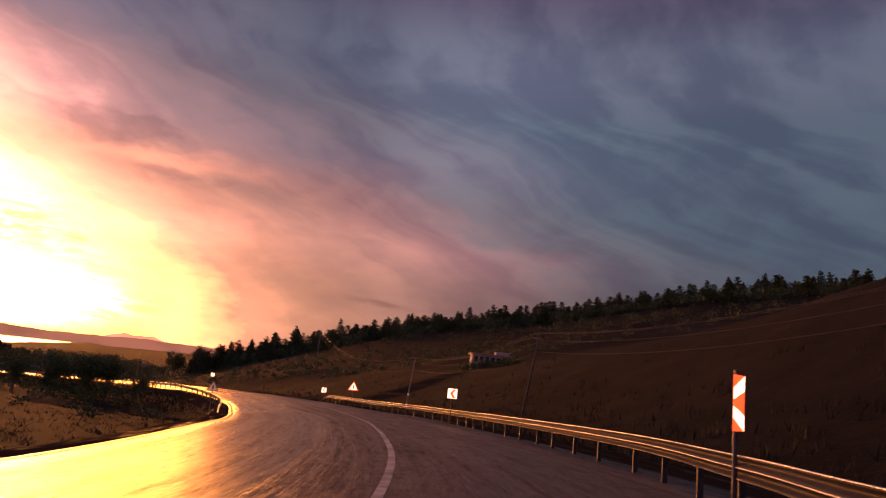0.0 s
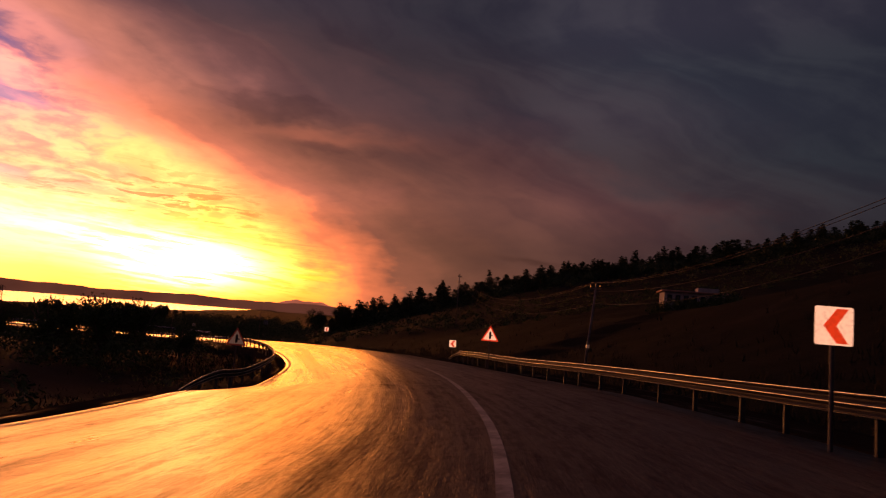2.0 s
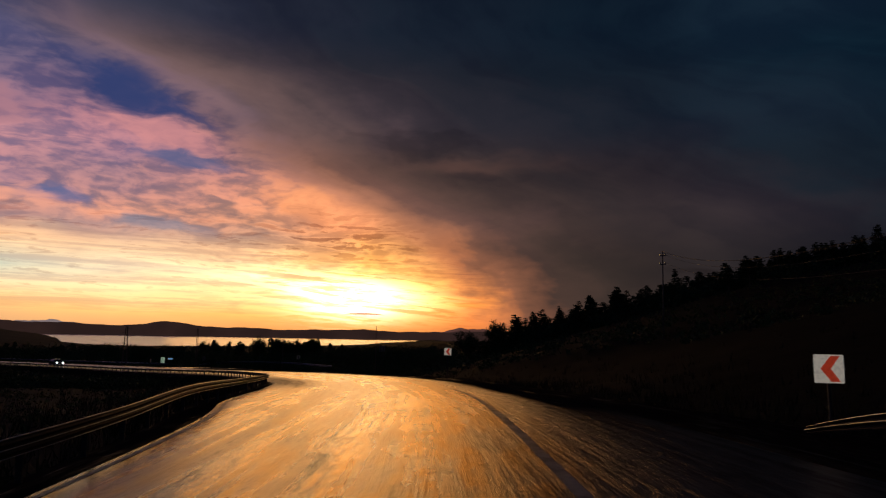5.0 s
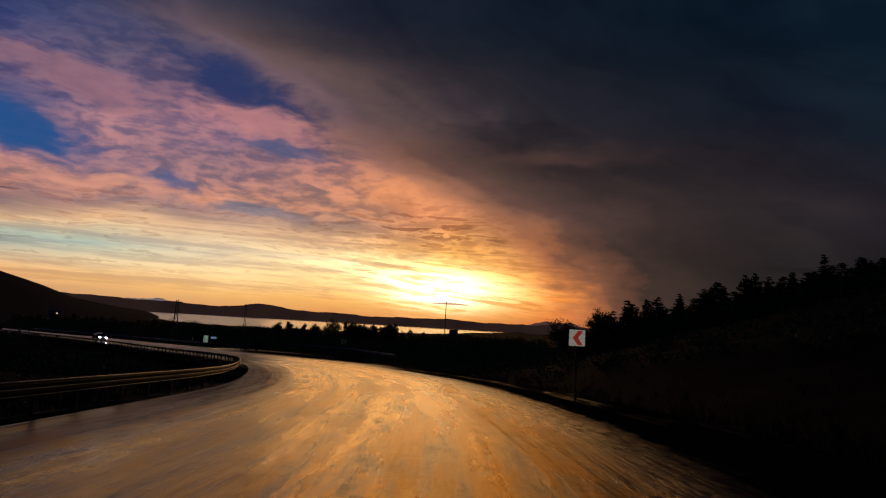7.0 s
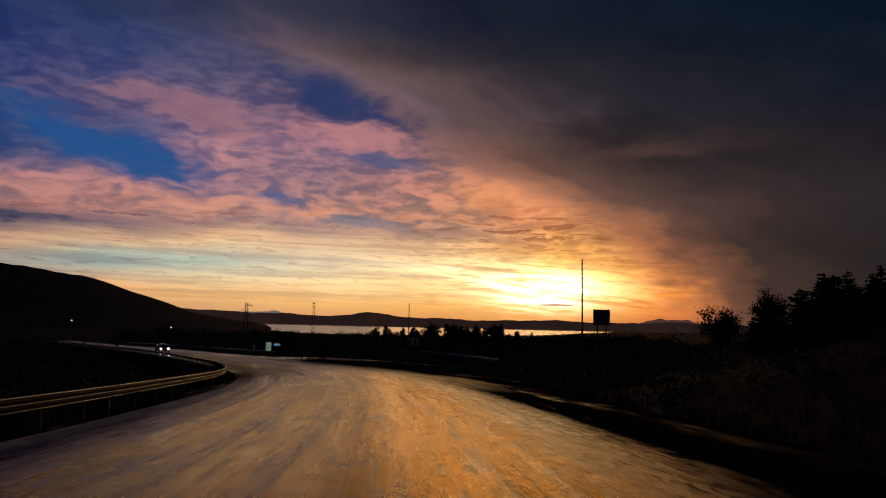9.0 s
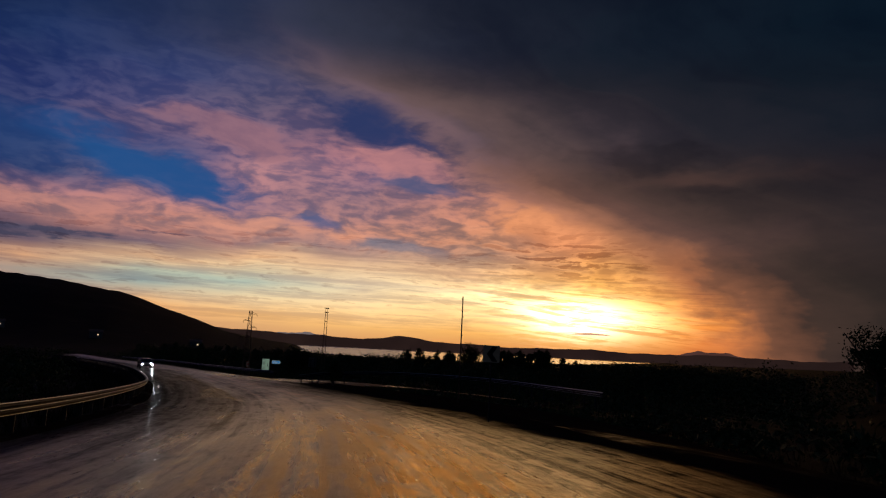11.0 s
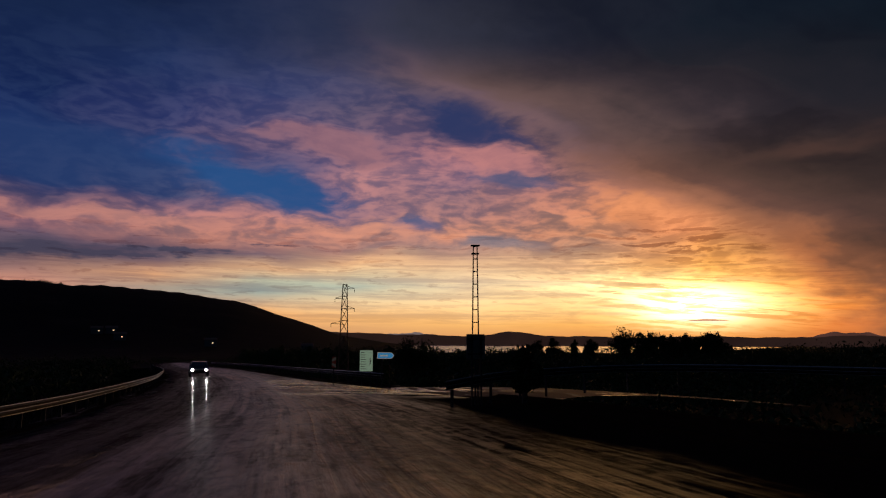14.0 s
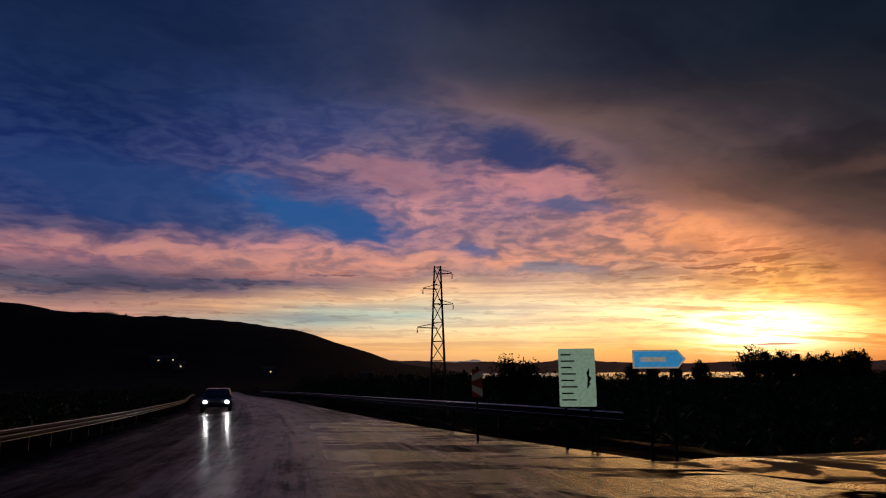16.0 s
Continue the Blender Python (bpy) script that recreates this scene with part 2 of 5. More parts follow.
# smoky bands that run with the arch
cloud = mix(cloud, mix((0.66, 0.70, 0.80, 1), (1.22, 1.17, 1.12, 1), step(n_band * 0.6 + n_soft * 0.4, 0.38, 0.60)), 0.85, "MULTIPLY")
for a, e, sa, se, much in ((27.3, 16.3, 7.0, 1.3, 0.5), (23.5, 13.7, 5.5, 0.9, 0.4)):
    m = bell(waz, wel, a, e, sa, se)
    cloud = mix(cloud, rgb(25, 24, 32), step(m - gap * 3.0, 0.05, 1.2) * step(m, 0.0, 0.08) * much)
cloud = mix(cloud, rgb(88, 64, 58), bell(waz, wel, 24.5, 14.8, 6.0, 0.7) * 0.6)
rim = bell(inside, el, 1.2, 19.8, 2.0, 3.6)
cloud = mix(cloud, rgb(128, 100, 102), rim * 0.9)
above = step(el, 19.0, 25.0)
cloud = mix(cloud, (1.5, 1.42, 1.38, 1), bell(az, el, -2.0, 15.0, 13.0, 16.0), "MULTIPLY")
cloud = mix(cloud, (0.82, 0.82, 0.84, 1), step(az, 2.0, 10.0) * step(depth, 0.10, 0.28), "MULTIPLY")
sky = mix(sky, cloud, step(inside, -3.5 - high * 1.0 - above * 12.0, 3.0 + high * 3.0 + above * 12.0))
# a lens-shaped cloud towards the hill
sky = mix(sky, (0.45, 0.42, 0.45, 1), bell(az + (n_fine - 0.5) * 3.0, el + (n_lump - 0.5) * 0.8 - (az - 4.5) * 0.10, 4.5, 5.6, 2.6, 0.22) * 0.6, "MULTIPLY")
# dusk blue behind
back = step(Val.op("ABSOLUTE", az - 33.0), 80.0, 140.0)
sky = mix(sky, rgb(19, 31, 50), back)
sky = mix(sky, rgb(14, 11, 9), step(el * -1.0, 0.0, 3.0))
nish = Val.tree.nodes.new("ShaderNodeTexSky")
nish.sky_type, nish.sun_disc = "NISHITA", False
nish.sun_elevation, nish.sun_rotation = radians(SUN_EL), radians(-SUN_AZ)
sky = mix(sky, Val(nish.outputs[0]), 0.0003, "ADD")
bg = Val.tree.nodes.new("ShaderNodeBackground")
Val.put(bg.inputs[0], sky)
bg.inputs[1].default_value = 1.0
wo = Val.tree.nodes.new("ShaderNodeOutputWorld")
Val.tree.links.new(bg.outputs[0], wo.inputs[0])

# the sun, veiled by cloud
sun = new("sun", bpy.data.lights.new("sun", "SUN"))
sun.data.energy, sun.data.angle, sun.data.color = 0.21, radians(30), (1.0, 0.50, 0.14)
a, e = radians(SUN_AZ), radians(SUN_EL)
sun.matrix_world = look((0, 0, 50), (math.sin(a) * math.cos(e), -math.cos(a) * math.cos(e), 50 - math.sin(e)))


# ---- materials ----
def material(name):
    m = bpy.data.materials.new(name)
    m.use_nodes = True
    Val.tree = m.node_tree
    return m, m.node_tree.nodes["Principled BSDF"]


def bumped(p, height, strength=0.3, dist=0.02):
    n = Val.tree.nodes.new("ShaderNodeBump")
    n.inputs["Strength"].default_value, n.inputs["Distance"].default_value = strength, dist
    Val.put(n.inputs["Height"], height)
    Val.tree.links.new(n.outputs[0], p.inputs["Normal"])


def place(kind="Object"):
    n = Val.tree.nodes.new("ShaderNodeTexCoord")
    return Val(n.outputs[kind])


def scaled(v, x, y, z):
    a = split(v)
    return vec(a[0] * x, a[1] * y, a[2] * z)


def plain(name, colour, rough=0.6, metal=0.0, vary=0.25, scale=6.0, bump=0.1):
    m, p = material(name)
    c = place()
    a, b = fog(c, scale, 4), fog(c, scale * 7.0, 3)
    k = a * 0.65 + b * 0.35
    dark_c = tuple(x * (1 - vary) for x in colour[:3]) + (1,)
    lite_c = tuple(min(1, x * (1 + vary)) for x in colour[:3]) + (1,)
    Val.put(p.inputs["Base Color"], mix(dark_c, lite_c, step(k, 0.35, 0.65)))
    Val.put(p.inputs["Roughness"], Val.op("ADD", (b - 0.5) * 0.25, rough, clamp=True))
    p.inputs["Metallic"].default_value = metal
    if bump:
        bumped(p, k, bump, 0.01)
    return m


# wet asphalt; UV: metres along, metres across
m_road, p = material("wet_asphalt")
uvx, uvy, _ = split(place("UV"))
sway = uvy + (fog(vec(uvx * 0.02, uvy * 0.05, 1.0), 1.0, 3) - 0.5) * 0.9
tracks = fog(vec(uvx * 0.03, sway * 1.3, 0.0), 1.0, 6, 0.62, 0.2)
fine = fog(vec(uvx * 0.30, sway * 5.5, 3.0), 1.0, 6, 0.68, 0.3)
pools = fog(vec(uvx * 0.14, uvy * 0.5, 4.0), 1.0, 6, 0.62, 0.7)
patch = fog(vec(uvx * 1.8, sway * 3.0, 17.0), 1.0, 7, 0.68, 0.8)
ruts = fog(vec(uvx * 0.12, sway * 4.0, 12.0), 1.0, 7, 0.66, 0.6)
grit = fog(vec(uvx, uvy, 0.0), 55.0, 3)
blotch = fog(vec(uvx * 0.38, sway * 1.2, 23.0), 1.0, 8, 0.70, 0.3)
ripple = fog(vec(uvx * 1.2, uvy * 2.6, 9.0), 1.0, 5, 0.65)
wet = step(tracks * 0.4 + pools * 0.35 + fine * 0.25, 0.40, 0.58)
mud = step(fog(vec(uvx * 0.08, sway * 0.5, 7.0), 1.0, 6, 0.62), 0.45, 0.68)
early = step(uvx * -1.0, -150.0, -105.0)
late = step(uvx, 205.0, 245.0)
# dirt on the right side, widened early on to cut the mirrored gold
dirt = step(uvy + early * 3.5 + (tracks - 0.5) * 5.0 + (fine - 0.5) * 2.0 + (patch - 0.5) * 2.0, 1.0, 4.2 - early * 1.2)
worn = Val.op("MAXIMUM", dirt * (0.3 + early * 0.55), late * (0.46 + mud * 0.30))
worn = Val.op("MAXIMUM", worn, step((uvy + (tracks - 0.5) * 3.0 + (patch - 0.5) * 2.0) * -1.0, 3.2, 6.0) * step(uvx, 150.0, 172.0))
# base colour darkened towards the left edge round the bend
left_dark = step((uvy + (tracks - 0.5) * 3.0 + (fine - 0.5) * 2.0) * -1.0, 3.6, 6.2) * step(uvx, 130.0, 165.0) * (1.0 - late)
# bare soil over the outer edge from the bend on, darkened for mirrored cloud
dim_soil = step(uvy + (pools - 0.5) * 2.5 + (patch - 0.5) * 3.0 + (ruts - 0.5) * 4.0 + (blotch - 0.5) * 2.0, 0.5 - late * 0.3, 3.2 - late * 0.6) * step(uvx, 120.0, 140.0)
apron = step(uvx, 196.0, 222.0) * step((uvy + (pools - 0.5) * 4.0) * -1.0, -5.6, -1.5)
# smooth standing water on the inner lane past the bend
pond = step((uvy + (tracks - 0.5) * 3.0) * -1.0, 0.6, 3.0) * step(uvx, 185.0, 225.0)
open_mud = step(uvx, 249.0, 258.0) * step(patch * 0.5 + pools * 0.5, 0.40, 0.60) * step(uvy * -1.0, -5.5, -2.5)
sheet = step(uvy * -1.0, -1.5, 2.0) * step(uvx, 110.0, 140.0) * (1.0 - late)
streaks = 0.30 + step(fine * 0.30 + ruts * 0.30 + blotch * 0.40, 0.41, 0.54) * 0.70
speck = fog(vec(uvx * 1.5, sway * 8.0, 27.0), 1.0, 6, 0.70, 0.4)
streaks = streaks * (0.32 + step(speck * 0.65 + ruts * 0.35, 0.42, 0.54) * 0.85)
marks = step(fog(vec(uvx * 0.42, sway * 1.7, 33.0), 1.0, 6, 0.62, 0.5) + (speck - 0.5) * 0.10, 0.545, 0.60)
streaks = streaks * (1.0 - marks * 0.62)
# lines worn by wheels round the bend
wander = uvy + (tracks - 0.5) * 0.6 + (ruts - 0.5) * 0.5


def groove(at, wide, much):
    d = (wander - at) / wide
    return 1.0 - Val.op("EXPONENT", d * d * -1.0) * much * (0.25 + step(blotch * 0.5 + fine * 0.5, 0.42, 0.56) * 0.75) * (1.0 - late)


bend = step(uvx, 95.0, 130.0) * (1.0 - late)
for at, wide, much in ((-5.7, 0.32, 0.75), (-4.3, 0.34, 0.82), (-3.2, 0.10, 0.50), (-2.65, 0.17, 0.75), (-1.42, 0.18, 0.88), (-0.7, 0.09, 0.50), (0.75, 0.14, 0.65)):
    streaks = streaks * groove(at, wide, much)
film_w = step(patch * 0.40 + fine * 0.30 + pools * 0.15 + tracks * 0.15, 0.42, 0.55)
churned = step(ruts * 0.65 + patch * 0.35, 0.42, 0.60)
# past the bend one muddy lane is coloured as headlamp-lit, the rest dark
lamp_lane = (0.35 + step(blotch * 0.6 + patch * 0.4, 0.40, 0.58) * 0.8) * ramp((uvy + (tracks - 0.5) * 2.2 + (ruts - 0.5) * 0.9 + (blotch - 0.5) * 1.2 + 10.0) / 20.0, [(0.0, 0.10), (0.34, 0.14), (0.42, 0.30), (0.455, 0.85), (0.485, 0.55), (0.51, 1.0), (0.545, 0.95), (0.56, 0.35), (0.575, 0.75), (0.60, 0.30), (0.64, 0.34), (0.70, 0.12), (0.80, 0.07), (0.88, 0.05), (1.0, 0.03)])
# junction mud kept bright as well, painting in the low sun's glare
lamp_lane = Val.op("MAXIMUM", lamp_lane, step(uvx, 252.0, 261.0) * step(uvy, 0.5, 3.0) * (0.15 + churned * 0.75))
lamp_lane = mix((1.0, 1.0, 1.0, 1), lamp_lane, step(uvx, 196.0, 226.0))
ragged = dim_soil * step(uvx, 120.0, 140.0) * (1.0 - late) * step(ruts * 0.5 + patch * 0.5, 0.46, 0.58) * step(uvy * -1.0, -3.4, -1.6)
# rain water lying at the junction
lying = step(fog(vec(uvx * 0.75, uvy * 0.30, 13.0), 1.0, 5, 0.6, 0.4), 0.46, 0.53) * step(uvx, 262.0, 268.0) * step(uvy, -0.5, 1.8) * step(uvx * -1.0, -292.0, -282.0)
Val.put(p.inputs["Base Color"], mix((0.018, 0.014, 0.012, 1), mix(mix(mix(mix(mix(mix((0.030, 0.028, 0.027, 1), (0.055, 0.050, 0.046, 1), grit), (0.075, 0.052, 0.036, 1), mud * 0.6), (0.085, 0.056, 0.040, 1), dirt * 0.8), (0.014, 0.010, 0.007, 1), left_dark), (0.320, 0.160, 0.088, 1), late * (1.0 - pond) * (0.15 + step(tracks * 0.5 + ruts * 0.5, 0.36, 0.62) * 0.85)), mix((0.026, 0.019, 0.014, 1), (0.270, 0.130, 0.075, 1), apron * step(ruts * 0.65 + patch * 0.35, 0.42, 0.60)), dim_soil), lamp_lane))
Val.put(p.inputs["Roughness"], (0.34 - bend * 0.03 - wet * 0.06 + (fine - 0.5) * 0.2 + worn * 0.16) * (1.0 - lying * 0.6))
# wet film; metallic and orange tint put the sunset's gold into its reflection
gloss = (1.0 - late * step(uvx * -1.0, -258.0, -249.0) * step(uvy, 3.0, 5.5) * 0.65) * (1.0 - bend * step(uvy + (patch - 0.5) * 2.0 + (ruts - 0.5) * 2.0, 1.3, 2.9) * 0.85) * (0.10 + lamp_lane * 0.90) * (1.0 - worn * 0.93) * (1.0 - dim_soil * (1.0 - open_mud * 0.6)) * (1.0 - pond * 0.95) * (1.0 - early * 0.68) * (0.62 + film_w * 0.72) * streaks * (1.0 + bend * 0.45 + bend * step(uvy, -1.5, 0.5) * 0.30)
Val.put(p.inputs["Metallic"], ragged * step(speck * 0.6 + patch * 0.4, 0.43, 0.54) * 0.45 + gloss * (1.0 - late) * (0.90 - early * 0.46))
Val.put(p.inputs["Specular IOR Level"], dim_soil * apron * churned * lamp_lane * 0.12 + lying * 0.11 + ragged * step(speck * 0.6 + patch * 0.4, 0.43, 0.54) + gloss)
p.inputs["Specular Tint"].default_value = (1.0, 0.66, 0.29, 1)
Val.put(p.inputs["Coat Weight"], Val.op("MAXIMUM", (0.035 + film_w * 0.16 + sheet * 0.13) * streaks * (1.0 - step((uvy + (tracks - 0.5) * 2.0) * -1.0, 2.6, 5.6) * step(uvx, 148.0, 165.0) * 0.92) * (1.0 - early * 0.78) * (1.0 + bend * step(uvy * -1.0, -1.2, 1.0) * 0.25 - bend * 0.15) * (1.0 - worn * 0.85) * (1.0 - dim_soil * (1.0 - open_mud * 0.6)) * (0.3 + lamp_lane * 0.7), pond * (0.075 + step(patch * 0.4 + pools * 0.6, 0.53, 0.60) * 0.32)))
Val.put(p.inputs["Coat Roughness"], (0.29 - wet * 0.08 - sheet * 0.05 + (fine - 0.5) * 0.16) * (1.0 - pond * 0.62))
bumped(p, grit * 0.12 + ripple * 0.7 + tracks * 0.4 + fine * 0.9 + patch * 0.8 + dirt * ripple * 1.5 + ruts * dim_soil * 4.0, 0.9, 0.018)
n = Val.tree.nodes.new("ShaderNodeBump")
n.inputs["Strength"].default_value, n.inputs["Distance"].default_value = 0.6, 0.009
Val.put(n.inputs["Height"], (patch * 0.7 + fine * 0.6 + ripple * 0.4) * (1.0 - pond * 0.7) * (1.0 - sheet * 0.55))
Val.tree.links.new(n.outputs[0], p.inputs["Coat Normal"])

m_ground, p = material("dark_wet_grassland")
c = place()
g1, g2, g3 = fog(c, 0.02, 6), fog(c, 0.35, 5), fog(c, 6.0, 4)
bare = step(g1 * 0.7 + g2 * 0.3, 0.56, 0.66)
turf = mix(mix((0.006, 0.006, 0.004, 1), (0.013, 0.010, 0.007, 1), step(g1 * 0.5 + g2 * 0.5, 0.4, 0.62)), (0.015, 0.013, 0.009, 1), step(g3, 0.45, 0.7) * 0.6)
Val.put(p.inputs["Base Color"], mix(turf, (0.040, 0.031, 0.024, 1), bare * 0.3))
p.inputs["Roughness"].default_value = 0.95
p.inputs["Specular IOR Level"].default_value = 0.03
bumped(p, g2 * 0.5 + g3 * 0.5, 0.8, 0.15)

# muddy ground beside the asphalt, rutted and puddled; UV as on the road
m_gravel, p = material("muddy_wet_shoulder")
uvx, uvy, _ = split(place("UV"))
sway = uvy + (fog(vec(uvx * 0.03, uvy * 0.05, 1.0), 1.0, 3) - 0.5) * 3.0
s1 = fog(vec(uvx, uvy, 0.0), 9.0, 5, 0.65)
s2 = fog(vec(uvx * 0.12, sway * 0.9, 3.0), 1.0, 7, 0.65, 0.8)
s3 = fog(vec(uvx * 0.9, sway * 2.8, 6.0), 1.0, 5, 0.65, 0.5)
puddle = step(s2 * 0.75 + s3 * 0.25, 0.50, 0.66)
mouth = step(uvx, 480.0, 500.0)
puddle = Val.op("MAXIMUM", puddle, step(fog(vec(uvx * 0.55, uvy * 0.22, 13.0), 1.0, 5, 0.6, 0.4) - step(uvy, -3.0, 3.0) * 0.12, 0.47, 0.53) * mouth * step(uvx * -1.0, -517.0, -510.0))
# mud at the side road's mouth coloured bright for low sun glare
Val.put(p.inputs["Base Color"], mix(mix((0.011, 0.008, 0.006, 1), (0.028, 0.020, 0.015, 1), s1 * 0.5 + s3 * 0.5), (0.260, 0.145, 0.085, 1), Val.op("MAXIMUM", mouth, step(uvx, 196.0, 222.0) * step(uvx * -1.0, -400.0, -280.0) * 0.03) * (1.0 - puddle) * (0.2 + s3 * 0.8)))
Val.put(p.inputs["Roughness"], 0.85 - puddle * (0.50 + mouth * 0.17))
Val.put(p.inputs["Specular IOR Level"], puddle * (0.015 * step(uvy * -1.0, -9.0, -3.0) + mouth * 0.13) + mouth * (1.0 - puddle) * 0.10)
bumped(p, s1 * 0.3 + s2 * 1.2 + s3 * 0.7 - puddle * 0.3, 0.8, 0.05)

m_water, p = material("lake_water")
c = place()
p.inputs["Base Color"].default_value = (0.02, 0.03, 0.035, 1)
p.inputs["Roughness"].default_value = 0.24
bumped(p, fog(scaled(c, 0.02, 0.05, 1.0), 1.0, 4), 0.5, 1.5)

m_steel = plain("galvanised_steel", (0.024, 0.024, 0.024), 0.6, 0.0, 0.25, 3.0, 0.05)
# brighter copy of the steel for highlight lines on the rails
m_highlight = plain("steel_highlight_rod", (0.55, 0.55, 0.56), 0.38, 0.8, 0.15, 3.0, 0.0)
m_post = plain("weathered_steel", (0.045, 0.042, 0.040), 0.6, 0.5, 0.3, 4.0, 0.1)
m_line = plain("worn_white_road_paint", (0.20, 0.19, 0.17), 0.55, 0.0, 0.6, 2.0, 0.1)
m_faint = plain("nearly_worn_off_road_paint", (0.075, 0.07, 0.063), 0.5, 0.0, 0.6, 2.0, 0.1)
m_wood = plain("weathered_pole_timber", (0.10, 0.08, 0.068), 0.8, 0.0, 0.35, 5.0, 0.3)
m_lattice = plain("rusty_lattice_steel", (0.16, 0.10, 0.07), 0.6, 0.5, 0.35, 4.0, 0.1)
# darker copy of the pole timber, painted for a pole without headlamp light
m_wood_unlit = plain("unlit_pole_timber", (0.030, 0.024, 0.020), 0.85, 0.0, 0.35, 5.0, 0.3)
m_wire = plain("aluminium_cable", (0.05, 0.045, 0.042), 0.6, 0.0, 0.1, 2.0, 0.0)
m_bark = plain("pine_bark", (0.10, 0.07, 0.05), 0.9, 0.0, 0.35, 6.0, 0.5)
m_needle = plain("pine_needles", (0.035, 0.055, 0.025), 0.75, 0.0, 0.45, 2.0, 0.0)
m_grass = plain("dry_wet_grass", (0.020, 0.019, 0.010), 0.85, 0.0, 0.45, 0.6, 0.0)
m_leaf = plain("dark_leaves", (0.05, 0.07, 0.025), 0.7, 0.0, 0.45, 2.0, 0.0)
for m in (m_needle, m_grass, m_leaf, m_steel, m_wire):
    m.node_tree.nodes["Principled BSDF"].inputs["Specular IOR Level"].default_value = 0.08
m_wall = plain("whitewashed_wall", (0.20, 0.19, 0.18), 0.8, 0.0, 0.12, 1.5, 0.1)
m_roof = plain("clay_roof", (0.30, 0.14, 0.09), 0.8, 0.0, 0.3, 3.0, 0.2)
m_dark = plain("dark_glass", (0.02, 0.02, 0.025), 0.15, 0.0, 0.1, 2.0, 0.0)
m_signback = plain("grey_sign_back", (0.22, 0.22, 0.22), 0.5, 0.4, 0.2, 4.0, 0.05)
m_black = plain("black_sign_film", (0.015, 0.015, 0.015), 0.5, 0.0, 0.1, 4.0, 0.0)
m_car = plain("dark_car_paint", (0.05, 0.055, 0.06), 0.25, 0.3, 0.1, 2.0, 0.0)
m_tyre = plain("tyre_rubber", (0.02, 0.02, 0.02), 0.8, 0.0, 0.2, 8.0, 0.1)


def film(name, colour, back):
    """Retroreflective sign sheeting: emission stands in for headlamp light thrown straight back."""
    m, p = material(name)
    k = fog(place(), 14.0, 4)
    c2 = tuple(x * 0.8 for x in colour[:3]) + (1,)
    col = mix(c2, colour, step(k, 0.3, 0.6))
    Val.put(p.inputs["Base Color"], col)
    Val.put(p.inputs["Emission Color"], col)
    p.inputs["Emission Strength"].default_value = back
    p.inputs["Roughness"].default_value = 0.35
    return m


# last number: painted glow, how strongly headlamps seem to light the sign
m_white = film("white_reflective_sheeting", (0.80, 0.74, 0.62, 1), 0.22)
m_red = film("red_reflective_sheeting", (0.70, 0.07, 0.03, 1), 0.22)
# dimmer copies of the sheeting for signs the headlamps hardly reach
m_white_unlit = film("unlit_white_sheeting", (0.20, 0.19, 0.17, 1), 0.022)
m_white_dim = film("dim_white_sheeting", (0.30, 0.27, 0.23, 1), 0.05)
m_red_dim = film("dim_red_sheeting", (0.45, 0.07, 0.04, 1), 0.012)
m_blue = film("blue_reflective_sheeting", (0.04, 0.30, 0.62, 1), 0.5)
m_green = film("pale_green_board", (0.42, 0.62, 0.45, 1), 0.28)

m_lamp, p = material("headlamp_glow")
p.inputs["Emission Color"].default_value = (0.95, 0.97, 1.0, 1)
p.inputs["Emission Strength"].default_value = 220.0
m_far, p = material("far_window_glow")
p.inputs["Emission Color"].default_value = (1.0, 0.75, 0.45, 1)
p.inputs["Emission Strength"].default_value = 0.7

# far hills glow in their own colour: the haze is painted as emission
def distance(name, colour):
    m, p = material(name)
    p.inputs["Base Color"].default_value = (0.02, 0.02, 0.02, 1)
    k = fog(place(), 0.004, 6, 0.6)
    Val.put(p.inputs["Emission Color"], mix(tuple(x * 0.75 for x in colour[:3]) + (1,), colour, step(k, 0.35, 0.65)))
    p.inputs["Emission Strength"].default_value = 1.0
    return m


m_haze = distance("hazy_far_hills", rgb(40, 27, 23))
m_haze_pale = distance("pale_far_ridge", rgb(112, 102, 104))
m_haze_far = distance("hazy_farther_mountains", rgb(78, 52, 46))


# ---- mesh helpers ----
def link_mesh(name, bm, mat, parent=None, label="", smooth=False):
    me = bpy.data.meshes.new(name)
    bm.normal_update()
    bm.to_mesh(me)
    bm.free()
    if smooth:
        me.shade_smooth()
    for m in (mat if isinstance(mat, (list, tuple)) else [mat]):
        me.materials.append(m)
    ob = new(name, me)
    if parent:
        ob.parent = parent
    if label:
        ob["label"] = label
    return ob


def part(name, bm, mat, parent, label="", smooth=False):
    return link_mesh(name, bm, mat, parent, label, smooth)


def raw(name, verts, faces, mat, parent=None, uvs=None, smooth=True, slots=None):
    me = bpy.data.meshes.new(name)
    me.from_pydata(verts, [], faces)
    for m in (mat if isinstance(mat, (list, tuple)) else [mat]):
        me.materials.append(m)
    if uvs is not None:
        lay = me.uv_layers.new(name="UVMap")
        idx = np.empty(len(me.loops), dtype=np.int32)
        me.loops.foreach_get("vertex_index", idx)
        lay.data.foreach_set("uv", np.asarray(uvs, dtype=np.float32)[idx].ravel())
    if slots is not None:
        me.polygons.foreach_set("material_index", slots)
    if smooth:
        me.shade_smooth()
    me.update()
    ob = new(name, me)
    if parent:
        ob.parent = parent
    return ob


